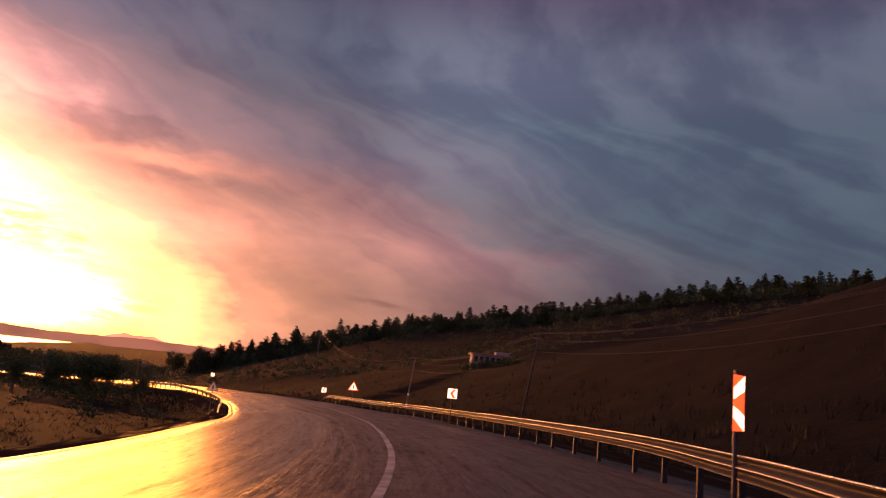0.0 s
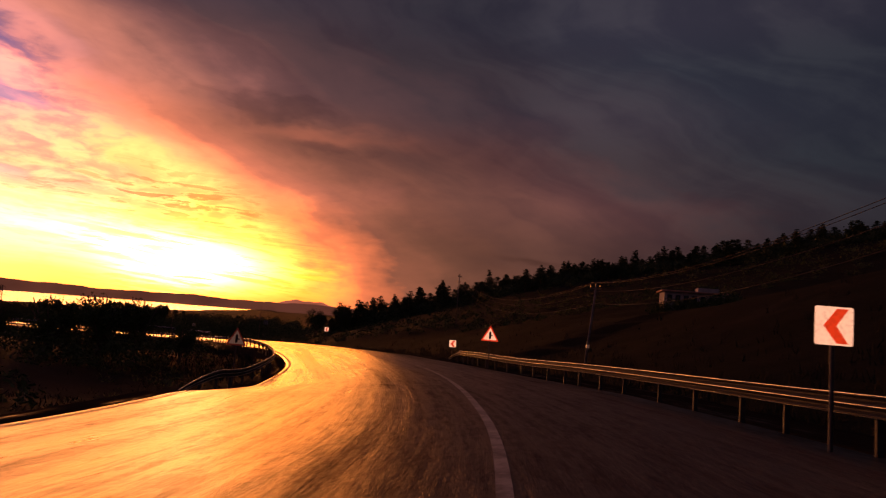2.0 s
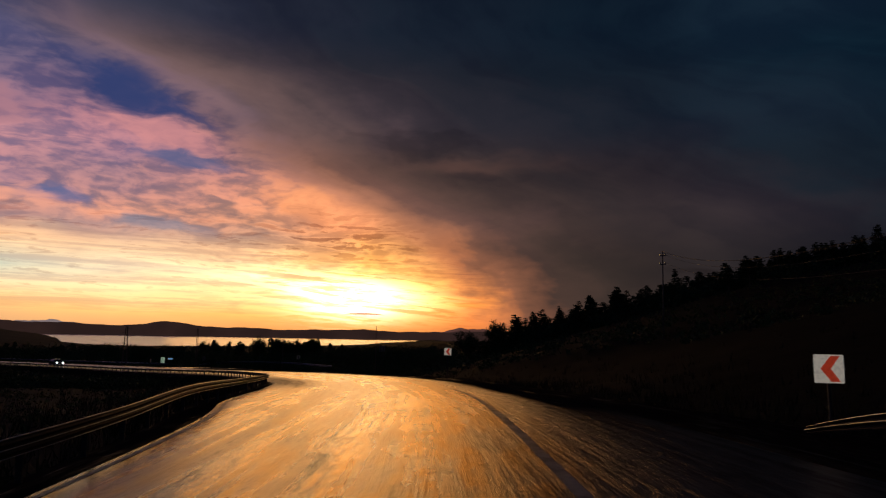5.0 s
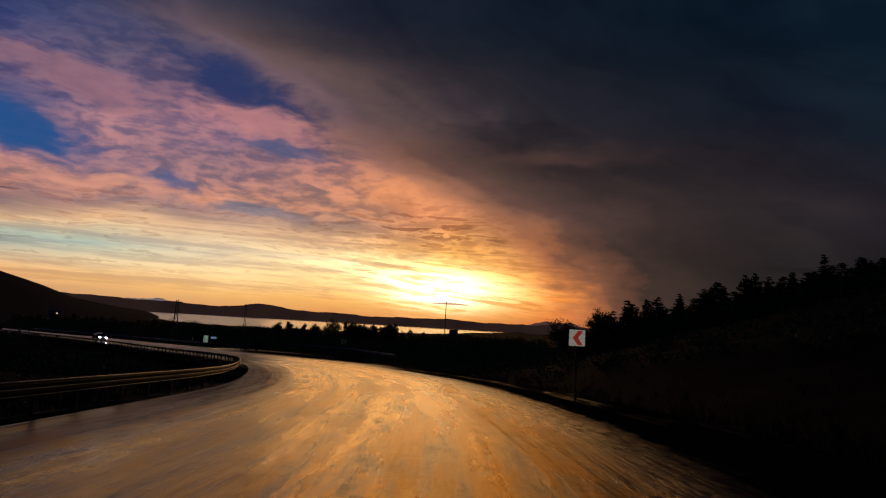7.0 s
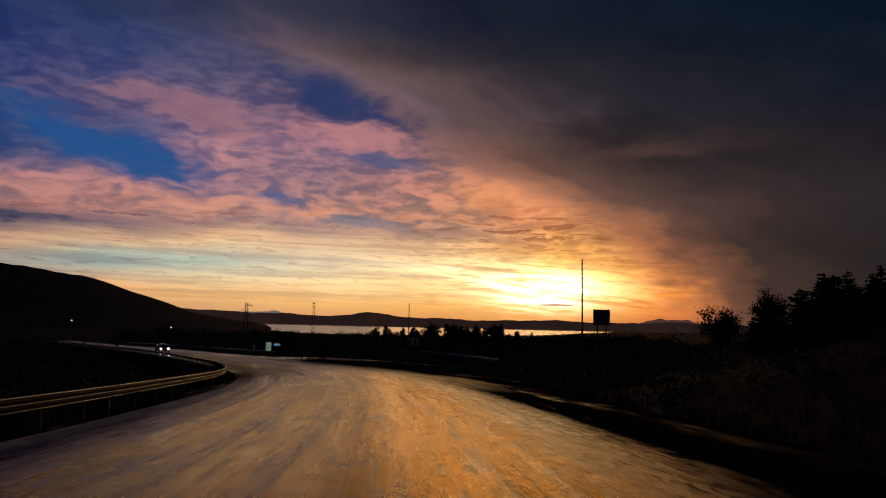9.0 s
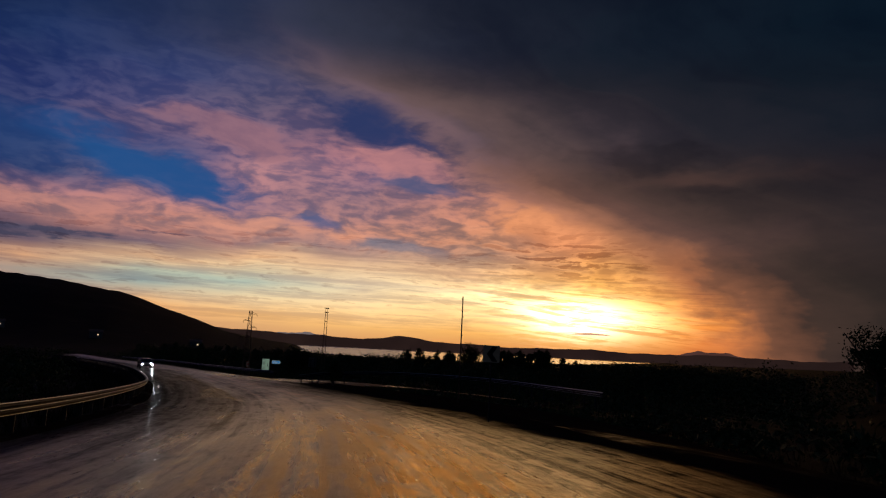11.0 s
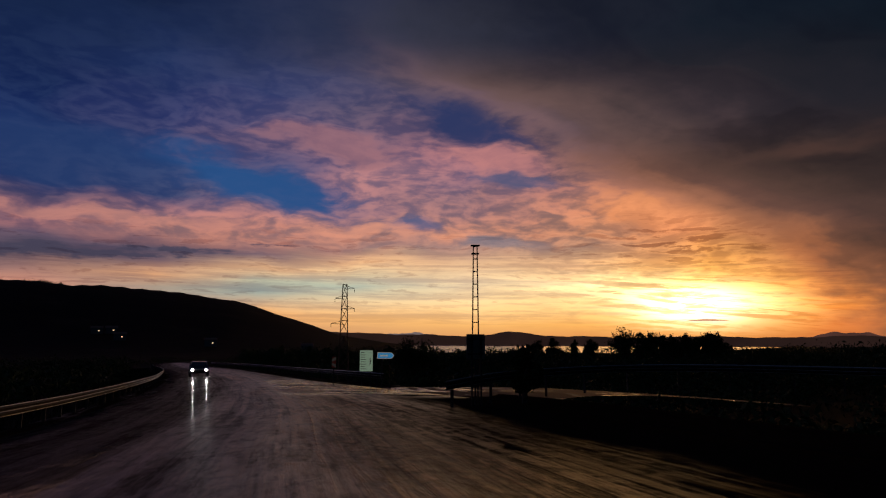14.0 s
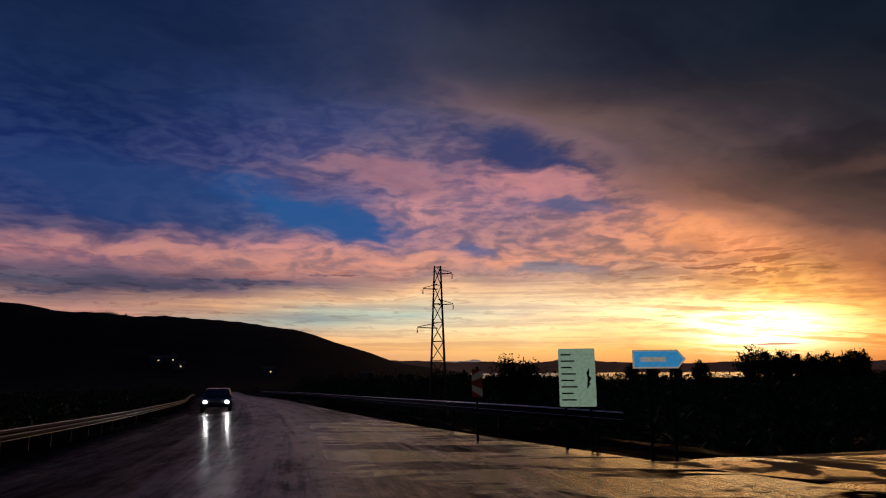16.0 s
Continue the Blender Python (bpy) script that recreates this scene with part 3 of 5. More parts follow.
def box(bm, size, at=(0, 0, 0), rot=None, bevel=0.0):
    m = Matrix.Translation(at) @ (rot or Matrix()) @ Matrix.Diagonal((*size, 1))
    r = bmesh.ops.create_cube(bm, size=1.0, matrix=m)
    if bevel:
        es = list({e for v in r["verts"] for e in v.link_edges})
        bmesh.ops.bevel(bm, geom=es, offset=bevel, segments=1, affect="EDGES")
    return bm


def rod(bm, a, b, r0, r1=None, n=8, caps=True):
    a, b = Vector(a), Vector(b)
    d = b - a
    m = Matrix.Translation((a + b) / 2) @ d.to_track_quat("Z", "Y").to_matrix().to_4x4()
    bmesh.ops.create_cone(bm, cap_ends=caps, segments=n, radius1=r0, radius2=r0 if r1 is None else r1, depth=d.length, matrix=m)
    return bm


def plate(bm, outline, thick, y=0.0):
    """A flat plate in the xz plane, facing -y, from an outline."""
    front = [bm.verts.new((x, y, z)) for x, z in outline]
    back_v = [bm.verts.new((x, y + thick, z)) for x, z in outline]
    bm.faces.new(front)
    bm.faces.new(back_v[::-1])
    n = len(outline)
    for k in range(n):
        bm.faces.new((front[(k + 1) % n], front[k], back_v[k], back_v[(k + 1) % n]))
    return bm


def empty(name, at, rz=0.0, label="", category="", group="", kind=""):
    ob = new(name)
    ob.empty_display_size = 0.2
    ob.matrix_world = pose(*at, 0, 0, rz)
    return tagged(ob, label, category, group, kind)


# ---- the road's line: x, y, height of the lane that is driven, left edge, right edge ----
LINE = [(-2.0, -60.0, 2.6, -6.9, 5.0), (-0.6, -25.0, 1.25, -6.9, 5.0), (0.0, 0.0, 0.15, -6.9, 5.0), (-0.2, 13.2, -0.4, -6.9, 5.0),
        (-1.83, 26.5, -0.94, -6.9, 5.0), (-3.93, 38.55, -1.46, -6.8, 5.0), (-8.07, 52.0, -1.88, -6.4, 5.0), (-13.2, 63.0, -2.05, -4.9, 4.8),
        (-19.2, 74.6, -2.38, -5.3, 4.6), (-24.5, 83.8, -2.82, -6.8, 4.6), (-32.0, 95.0, -3.34, -7.0, 4.6), (-41.3, 106.5, -3.99, -6.9, 4.6),
        (-54.8, 118.8, -4.78, -6.4, 4.6), (-67.5, 128.6, -5.45, -6.2, 6.0), (-83.6, 138.1, -6.21, -6.2, 8.0), (-101.0, 145.7, -6.88, -6.2, 8.0),
        (-112.5, 150.3, -7.28, -6.2, 8.0), (-134.0, 157.6, -7.8, -6.2, 4.0), (-156.0, 163.9, -8.3, -6.2, 2.8), (-185.0, 171.0, -8.95, -6.2, 2.8),
        (-243.0, 183.0, -10.2, -6.2, 2.8), (-330.0, 204.0, -12.0, -6.2, 2.8)]


def spline(rows, spacing):
    """A smooth line through rows, at even steps."""
    p = np.array(rows, dtype=float)
    q = np.vstack([2 * p[0] - p[1], p, 2 * p[-1] - p[-2]])
    out = []
    for k in range(1, len(q) - 2):
        a, b, c, d = q[k - 1:k + 3]
        n = max(2, int(np.linalg.norm(c[:2] - b[:2]) / spacing))
        for u in np.arange(n) / n:
            out.append(0.5 * (2 * b + (c - a) * u + (2 * a - 5 * b + 4 * c - d) * u * u + (3 * b - a - 3 * c + d) * u ** 3))
    out.append(p[-1])
    return np.array(out)


ROAD = spline(LINE, 1.0)
TAN = np.gradient(ROAD[:, :2], axis=0)
TAN /= np.linalg.norm(TAN, axis=1)[:, None]
RIGHT = np.stack([TAN[:, 1], -TAN[:, 0]], 1)
ALONG = np.r_[0, np.cumsum(np.linalg.norm(np.diff(ROAD[:, :2], axis=0), axis=1))]


def station(y):
    """Index of the road's station nearest to the given y (y grows all the way along)."""
    return int(np.abs(ROAD[:, 1] - y).argmin())


Y_BANK = [-60, 0, 44, 58, 68, 110, 135, 210]
BANK_R = [0.045, 0.06, 0.06, 0.0, -0.03, -0.01, -0.02, -0.03]


def surface(i, lat):
    """Height of road and shoulder at station i, lat metres right of the driven line."""
    i = np.asarray(i)
    y = ROAD[i, 1]
    right = np.interp(y, Y_BANK, BANK_R)
    return ROAD[i, 2] + np.where(lat < 0, np.interp(y, [44, 54, 66, 80], [0.065, 0.16, 0.16, 0.065]) * np.maximum(lat, -9), right * np.minimum(lat, 8))


def spot(y, lat, dz=0.0):
    i = station(y)
    x, yy = ROAD[i, :2] + RIGHT[i] * lat
    return float(x), float(yy), float(surface(i, lat) + dz)


def nearest(x, y):
    """Station and lateral distance for arrays of points."""
    x, y = np.asarray(x, float).ravel(), np.asarray(y, float).ravel()
    best = np.empty(len(x), int)
    for k in range(0, len(x), 4000):
        d = (x[k:k + 4000, None] - ROAD[None, :, 0]) ** 2 + (y[k:k + 4000, None] - ROAD[None, :, 1]) ** 2
        best[k:k + 4000] = d.argmin(1)
    lat = ((np.stack([x, y], 1) - ROAD[best, :2]) * RIGHT[best]).sum(1)
    gone = np.hypot(x - ROAD[best, 0], y - ROAD[best, 1])
    return best, lat, gone


CX, CY = -30.0, 90.0


def wild(x, y):
    """The open land: hill to the north-east, plain and lake to the north-west, mountain to the west."""
    ax = np.degrees(np.arctan2(-(x - CX), y - CY))
    r = np.hypot(x - CX, y - CY)
    crest = np.interp(ax, [-180, -110, -70, -53, -42, -25, -7, 1, 9, 18.7, 26, 40, 180], [36, 46, 51, 48, 44, 30.5, 18.5, 11, 3, -5, -10, -12, -12])
    where = np.interp(ax, [-180, -53, -25, 1, 18.7, 30, 180], [240, 225, 192, 165, 125, 140, 240])
    u = np.clip((r - 18) / (where - 18), 0, 1)
    start = np.interp(ax, [-180, -60, 0, 30, 60, 90, 180], [0.5, -0.5, -3.5, -5.0, -5.0, -4.0, 0.0])
    z = start + (crest - start) * (0.75 * u + 0.25 * u * u)
    over = np.clip((r - where) / 500, 0, 1)
    z = np.where(ax < 26, z - 6 * over, z)
    # plain: slow fall to the shore
    z -= 4.0 * np.clip((r - 150) / 900, 0, 1) * np.clip((ax - 15) / 20, 0, 1)
    # western mountain
    peak = np.interp(ax, [55, 62, 66, 70, 76, 84, 92, 110, 150, 180], [0, 26, 56, 82, 97, 102, 120, 124, 90, 30])
    rise = np.clip((r - 500) / 800, 0, 1)
    peak = peak * (1 + 0.014 * np.sin(ax * 1.3) + 0.008 * np.sin(ax * 4.7 + 1) + 0.004 * np.sin(ax * 11.3))
    z += peak * rise * rise * (3 - 2 * rise)
    # lake bed
    shore = np.interp(ax, [27.3, 29, 33, 42, 50, 56, 58], [3900, 2000, 1150, 850, 780, 950, 3900])
    bed = np.clip((r - shore) / 60, 0, 1) * np.clip((3880 - r) / 40, 0, 1)
    return z - 8 * bed


def land(x, y):
    """Ground height anywhere off the road."""
    x, y = np.atleast_1d(np.asarray(x, float)), np.atleast_1d(np.asarray(y, float))
    i, lat, gone = nearest(x, y)
    w = wild(x, y)
    # uneven ground
    w = w + 0.35 * np.sin(x * 0.13 + 1.3 * np.sin(y * 0.07)) * np.sin(y * 0.11) + 0.12 * np.sin(x * 0.53) * np.sin(y * 0.47)
    left_e, right_e = ROAD[i, 3] - 1.2, np.where(ROAD[i, 1] < 74, 6.0, 4.0)
    out = np.where(lat < 0, left_e - lat, lat - right_e)
    out = np.maximum(out, gone - np.abs(lat) - 1)
    near_z = surface(i, lat) - np.interp(out, [0.5, 4.0], [0.50, 0.20]) - 0.10 * np.clip(out, 0, 10) * np.where(lat < 0, 1.0, np.interp(ROAD[i, 1], [0, 60, 75], [0.0, 0.2, 0.6]))
    k = np.clip(out / np.where(lat < 0, 45.0, 24.0), 0, 1)
    k = k * k * (3 - 2 * k)
    k = np.where((i == 0) | (i == len(ROAD) - 1), np.clip(gone / 40, k, 1), k)
    z = near_z * (1 - k) + w * k
    d = np.min(np.hypot(x[:, None] - SIDE[None, ::2, 0], y[:, None] - SIDE[None, ::2, 1]), axis=1)
    q = np.clip((d - 6) / 9, 0, 1)
    return np.where(d < 15, np.minimum(z, SIDE[np.argmin(np.hypot(x[:, None] - SIDE[None, :, 0], y[:, None] - SIDE[None, :, 1]), axis=1), 2] - 0.2) * (1 - q) + z * q, z)


SIDE = spline([(-113.6, 151.6, -7.40, 0, 0), (-115.6, 161.0, -7.55, 0, 0), (-117.0, 170.0, -7.9, 0, 0), (-119.0, 182.0, -8.8, 0, 0), (-120.0, 196.0, -10.0, 0, 0)], 1.0)

# ---- ground ----
def build_ground():
    n_a = 540
    rings = np.r_[0.0, np.arange(3, 130, 2.6), np.geomspace(132, 4750, 95)]
    ang = np.linspace(0, 2 * np.pi, n_a, endpoint=False)
    rr, aa = np.meshgrid(rings[1:], ang, indexing="ij")
    x, y = CX - 35 + rr * np.sin(aa), CY + rr * np.cos(aa)
    xs, ys = np.r_[CX - 35, x.ravel()], np.r_[CY, y.ravel()]
    zs = land(xs, ys)
    faces = [(0, 1 + (k + 1) % n_a, 1 + k) for k in range(n_a)]
    for j in range(len(rings) - 2):
        o = 1 + j * n_a
        faces += [(o + k, o + (k + 1) % n_a, o + n_a + (k + 1) % n_a, o + n_a + k) for k in range(n_a)]
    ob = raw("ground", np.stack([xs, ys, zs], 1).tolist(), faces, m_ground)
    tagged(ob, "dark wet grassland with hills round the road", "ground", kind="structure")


build_ground()
water = raw("water", [(CX + r * math.sin(-radians(b)), CY + r * math.cos(radians(b)), -15.4) for r in (560, 4300) for b in (27.5, 33, 40, 50, 62)],
            [(k, k + 1, k + 6, k + 5)[::-1] for k in range(4)], m_water)


def far_range(name, r, az0, az1, tall, mat, label):
    """A far line of hills beyond the lake."""
    axs = np.linspace(az0, az1, 240)
    verts, faces = [], []
    for j, (f, d) in enumerate(((0.0, -60.0), (0.55, -20.0), (1.0, 0.0), (0.9, 200.0))):
        for ax in axs:
            rr = r + d
            verts.append((CX - rr * math.sin(radians(ax)), CY + rr * math.cos(radians(ax)), -22 + (tall(ax) + 22) * f))
    n = len(axs)
    for j in range(3):
        faces += [(j * n + k, j * n + k + 1, (j + 1) * n + k + 1, (j + 1) * n + k) for k in range(n - 1)]
    tagged(raw(name, verts, faces, mat), label, "hills", kind="structure")


def wave(ax, f, p):
    return math.sin(ax * f + p) + 0.5 * math.sin(ax * f * 2.3 + p * 1.7)


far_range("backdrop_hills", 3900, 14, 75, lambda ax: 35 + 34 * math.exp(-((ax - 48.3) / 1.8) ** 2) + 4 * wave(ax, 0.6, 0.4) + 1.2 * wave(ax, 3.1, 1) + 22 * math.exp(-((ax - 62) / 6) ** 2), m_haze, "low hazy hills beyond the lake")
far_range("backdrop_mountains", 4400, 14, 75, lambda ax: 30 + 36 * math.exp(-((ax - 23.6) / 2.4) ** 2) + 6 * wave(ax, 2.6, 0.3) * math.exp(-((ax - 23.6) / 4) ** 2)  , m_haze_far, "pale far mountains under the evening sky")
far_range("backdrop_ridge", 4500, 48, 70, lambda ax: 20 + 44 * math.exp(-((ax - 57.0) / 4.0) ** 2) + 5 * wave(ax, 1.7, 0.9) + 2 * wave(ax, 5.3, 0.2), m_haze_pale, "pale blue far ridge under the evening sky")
tagged(water, "calm lake that mirrors the evening sky", "lake", kind="structure")


def strip(name, i0, i1, lats, mat, lift, label="", category="", smooth=True, kind="structure", skirt=0.0):
    """A ribbon along the road between stations, lats(i) giving the points across."""
    verts, uvs, faces = [], [], []
    n = None
    for i in range(i0, i1 + 1):
        ls = lats(i)
        n = len(ls)
        for k, la in enumerate(ls):
            x, y = ROAD[i, :2] + RIGHT[i] * la
            drop = skirt if skirt and k in (0, n - 1) else 0.0
            verts.append((x, y, float(surface(i, la)) + lift - drop))
            uvs.append((ALONG[i], la))
    for j in range(i1 - i0):
        for k in range(n - 1):
            a = j * n + k
            faces.append((a, a + 1, a + n + 1, a + n))
    ob = raw(name, verts, faces, mat, uvs=uvs, smooth=smooth)
    if label:
        tagged(ob, label, category, kind=kind)
    return ob


END = len(ROAD) - 1


def carriageway(i):
    l, r = ROAD[i, 3], ROAD[i, 4]
    return [l - 0.25] + list(np.linspace(l, r, 15)) + [r + 0.25]


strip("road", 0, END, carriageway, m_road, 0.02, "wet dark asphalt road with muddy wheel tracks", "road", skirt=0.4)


def shoulder_r(i):
    r = ROAD[i, 4]
    w = np.interp(ROAD[i, 1], [-60, 40, 70, 80, 112, 124, 136, 148, 156, 160, 170, 210], [1.6, 1.4, 3.6, 2.2, 1.4, 1.8, 3.0, 3.0, 3.0, 2.4, 2.4, 2.4])
    return [r - 0.05] + list(np.linspace(r, r + w, 7)) + [r + w + 0.6]


def shoulder_l(i):
    l = ROAD[i, 3]
    return [l - 1.6] + list(np.linspace(l - 1.0, l, 4)) + [l + 0.05]


strip("shoulder", 0, END, shoulder_r, m_gravel, 0.0, "muddy gravel shoulder beside the road", "shoulder", skirt=0.5)
strip("verge", 0, END, shoulder_l, m_gravel, 0.0, "narrow gravel verge along the road", "verge", skirt=0.5)


def line_at(name, off, y0, y1, width=0.15, mat=None):
    i0, i1 = station(y0), station(y1)
    strip(name, i0, i1, lambda i: [off(i) - width / 2, off(i) + width / 2], mat or m_line, 0.026, "worn white painted edge line on the asphalt", "road marking")


line_at("road_marking", lambda i: float(np.interp(ROAD[i, 1], [-60, 0, 9, 17, 25, 30, 41, 55, 80, 100, 136], [0.4, -0.6, -0.5, -0.2, 0.1, 0.2, 0.5, 1.0, 1.6, 2.0, 2.2])), -55, 84)
side_v, side_u, side_f = [], [], []
tan_s = np.gradient(SIDE[:, :2], axis=0)
tan_s /= np.linalg.norm(tan_s, axis=1)[:, None]
for k in range(len(SIDE)):
    half = 3.8 + 6.2 * math.exp(-(k / 8.0) ** 2)
    for q in np.linspace(-1, 1, 9):
        side_v.append((SIDE[k, 0] + tan_s[k, 1] * q * half, SIDE[k, 1] - tan_s[k, 0] * q * half, SIDE[k, 2] - 0.02 - 0.1 * (abs(q) == 1)))
        side_u.append((k + 500.0, q * half))
# keep it under the asphalt where the two meet
si, sl, _ = nearest([v[0] for v in side_v], [v[1] for v in side_v])
side_v = [(x, y, min(z, float(surface(i, la)) - 0.04) if -7 < la < ROAD[i, 4] + 0.6 else z) for (x, y, z), i, la in zip(side_v, si, sl)]
for k in range(len(SIDE) - 1):
    side_f += [(k * 9 + j, k * 9 + j + 1, (k + 1) * 9 + j + 1, (k + 1) * 9 + j) for j in range(8)]
tagged(raw("side_road", side_v, side_f, m_gravel, uvs=side_u), "muddy wet side road with puddles at the junction", "road", kind="structure")
line_at("road_marking", lambda i: ROAD[i, 3] + 0.2, -55, 108, 0.13, m_faint)


# ---- guard rails ----
def wbeam(name, line, ends=(0, 0), spacing=2.0, label="galvanised steel guard rail with corrugated beam on posts", height=0.75, side=1, lip=0.011):
    """A guard rail along line rows (x, y, z of its ground). ends: metres over which the beam dips to the ground at either end."""
    p = spline([(*r, 0, 0) for r in line], 0.5)[:, :3]
    s = np.r_[0, np.cumsum(np.linalg.norm(np.diff(p[:, :2], axis=0), axis=1))]
    t = np.gradient(p[:, :2], axis=0)
    t /= np.linalg.norm(t, axis=1)[:, None]
    nrm = np.stack([t[:, 1], -t[:, 0]], 1)
    root = empty(name, tuple(p[0]), 0, label, "guard rail")
    o = p[0]
    prof = [(0.0, 0.0)] + [(0.0425 * math.cos(4 * math.pi * (u - 0.225)), -0.26 * u) for u in np.linspace(0.03, 0.97, 17)] + [(0.0, -0.26)]
    prof2 = [(d - 0.004, z) for d, z in prof[::-1]]
    ring = prof + prof2
    n = len(ring)
    dip = np.zeros(len(s))
    if ends[0]:
        dip = np.maximum(dip, np.clip(1 - s / ends[0], 0, 1) ** 1.5)
    if ends[1]:
        dip = np.maximum(dip, np.clip(1 - (s[-1] - s) / ends[1], 0, 1) ** 1.5)
    top = height - dip * (height - 0.10)
    for a in range(0, len(s) - 1, 8):
        ks = list(range(a, min(a + 9, len(s))))
        verts, faces = [], []
        for k in ks:
            for d, z in ring:
                zz = z * (1 - 0.55 * dip[k])
                verts.append((p[k, 0] - o[0] + nrm[k, 0] * d, p[k, 1] - o[1] + nrm[k, 1] * d, p[k, 2] - o[2] + max(top[k] + zz, -0.05)))
        for j in range(len(ks) - 1):
            for q in range(n):
                faces.append((j * n + q, j * n + (q + 1) % n, (j + 1) * n + (q + 1) % n, (j + 1) * n + q))
        raw("beam", verts, faces, m_steel, root, smooth=True)
    # added bright rods: highlights along the edges and the crest between the corrugations
    for u, d in ((0.0, 0.0), (0.5, -0.046 * side), (1.0, 0.0)):
        verts, faces = [], []
        for k in range(len(s)):
            for q in range(5):
                c, w = (lip if u == 0.0 else 0.008) * math.cos(q * 1.2566), (lip if u == 0.0 else 0.008) * math.sin(q * 1.2566)
                zz = -0.26 * u * (1 - 0.55 * dip[k]) + w
                verts.append((p[k, 0] - o[0] + nrm[k, 0] * (d + c), p[k, 1] - o[1] + nrm[k, 1] * (d + c), p[k, 2] - o[2] + max(top[k] + zz, -0.05 + w)))
        for j in range(len(s) - 1):
            faces += [(j * 5 + q, j * 5 + (q + 1) % 5, (j + 1) * 5 + (q + 1) % 5, (j + 1) * 5 + q) for q in range(5)]
        raw("edge", verts, faces, m_highlight, root, smooth=True)
    me = None
    for a in np.arange(0.8, s[-1] - 0.4, spacing):
        k = int(np.abs(s - a).argmin())
        if top[k] < 0.35:
            continue
        if me is None:
            bm = bmesh.new()
            box(bm, (0.045, 0.09, height + 0.25), (0, 0, (height - 0.35) / 2))
            box(bm, (0.05, 0.07, 0.24), (0, -0.06, height - 0.15))
            ob = part("post", bm, m_post, root)
            me = ob.data
        else:
            ob = new("post", me)
            ob.parent = root
        ob.matrix_local = pose(p[k, 0] - o[0] + nrm[k, 0] * 0.14 * side, p[k, 1] - o[1] + nrm[k, 1] * 0.14 * side, p[k, 2] - o[2] - (height - top[k]), 0, 0, math.degrees(math.atan2(t[k, 1], t[k, 0])) + (0 if side > 0 else 180))
    return root


def along(ys, lats, dz=0.0):
    return [spot(y, la, dz) for y, la in zip(ys, lats)]


# right side, from behind the start to the turned-down end before the curve's chevrons
rail_r = along([-30, -10, 3, 8, 14, 26, 38, 46, 55, 61, 66, 70, 72.3], [2.8, 2.8, 2.9, 3.6, 4.4, 4.7, 4.9, 4.9, 5.0, 5.4, 6.1, 6.8, 7.1])
wbeam("guard_rail", rail_r, (0, 5.0), label="galvanised guard rail on the outer side, turned down at its end")
# left side, inside of the curve and on past the junction
ys_l = [46, 50, 55, 60, 66, 72, 79, 88, 97, 108, 120, 131, 142, 150, 158, 163, 170, 178, 186]
rail_l = [spot(y, ROAD[station(y), 3] - float(np.interp(y, [80, 90, 110, 120], [0.7, 0.3, 0.3, 0.6])), -0.06) for y in ys_l]
wbeam("guard_rail", rail_l, (5.0, 0), label="galvanised guard rail along the inside of the curve", side=-1, lip=0.013)
# junction: round the island, and on along the main road past the side road
wbeam("guard_rail", [(-106.3, 153.2, -7.2), (-107.3, 156.0, -7.04), (-108.2, 159.5, -6.98), (-107.6, 163.5, -6.90), (-104.8, 166.2, -6.86), (-97.5, 167.5, -6.85), (-88.0, 163.3, -6.8), (-80.0, 157.5, -6.6)], (0, 0), label="galvanised guard rail curving round the junction corner", side=-1, lip=0.026)
wbeam("guard_rail", [(-122.8, 160.9, -7.75), (-127.0, 161.0, -7.75), (-140.0, 164.3, -8.05), (-160.0, 170.0, -8.55), (-186.0, 176.3, -9.1), (-240.0, 187.5, -10.3)], (0, 0), spacing=4.0, label="galvanised guard rail beyond the side road", lip=0.026)


# ---- signs ----
def post_of(root, height, x=0.0, r=0.03):
    bm = bmesh.new()
    rod(bm, (x, 0.035, -0.4), (x, 0.035, height), r, n=10)
    return part("post", bm, m_post, root, "grey steel post")


def round_poly(pts, r, n=4):
    """An outline with rounded corners."""
    out = []
    m = len(pts)
    for k in range(m):
        p0, p1, p2 = (Vector(pts[(k + d) % m]) for d in (-1, 0, 1))
        a, b = (p0 - p1).normalized(), (p2 - p1).normalized()
        for j in range(n + 1):
            u = j / n
            out.append(tuple(p1 + a * r * (1 - u) ** 2 + b * r * u ** 2))
    return out


def chevron_sign(at, rz, low, size=0.5, white=None, red=None):
    root = empty("chevron_sign", at, rz, "white square sign with a red chevron on a steel post", "road sign", "curve chevrons")
    post_of(root, low + size)
    h = size / 2
    z0 = low + h
    bm = bmesh.new()
    plate(bm, [(x, z + z0) for x, z in round_poly([(-h, -h), (h, -h), (h, h), (-h, h)], 0.03)], 0.004)
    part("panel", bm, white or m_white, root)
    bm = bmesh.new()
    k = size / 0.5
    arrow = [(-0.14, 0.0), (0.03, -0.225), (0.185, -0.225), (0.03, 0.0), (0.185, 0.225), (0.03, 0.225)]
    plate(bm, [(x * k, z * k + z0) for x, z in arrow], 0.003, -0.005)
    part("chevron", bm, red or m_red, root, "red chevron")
    bm = bmesh.new()
    for dz in (-0.12, 0.12):
        box(bm, (0.10, 0.03, 0.03), (0, 0.02, z0 + dz))
    part("bracket", bm, m_post, root)
    bm = bmesh.new()
    plate(bm, [(x, z + z0) for x, z in round_poly([(-h, -h), (h, -h), (h, h), (-h, h)], 0.03)], 0.002, 0.005)
    part("back", bm, m_signback, root, "grey metal back")
    return root


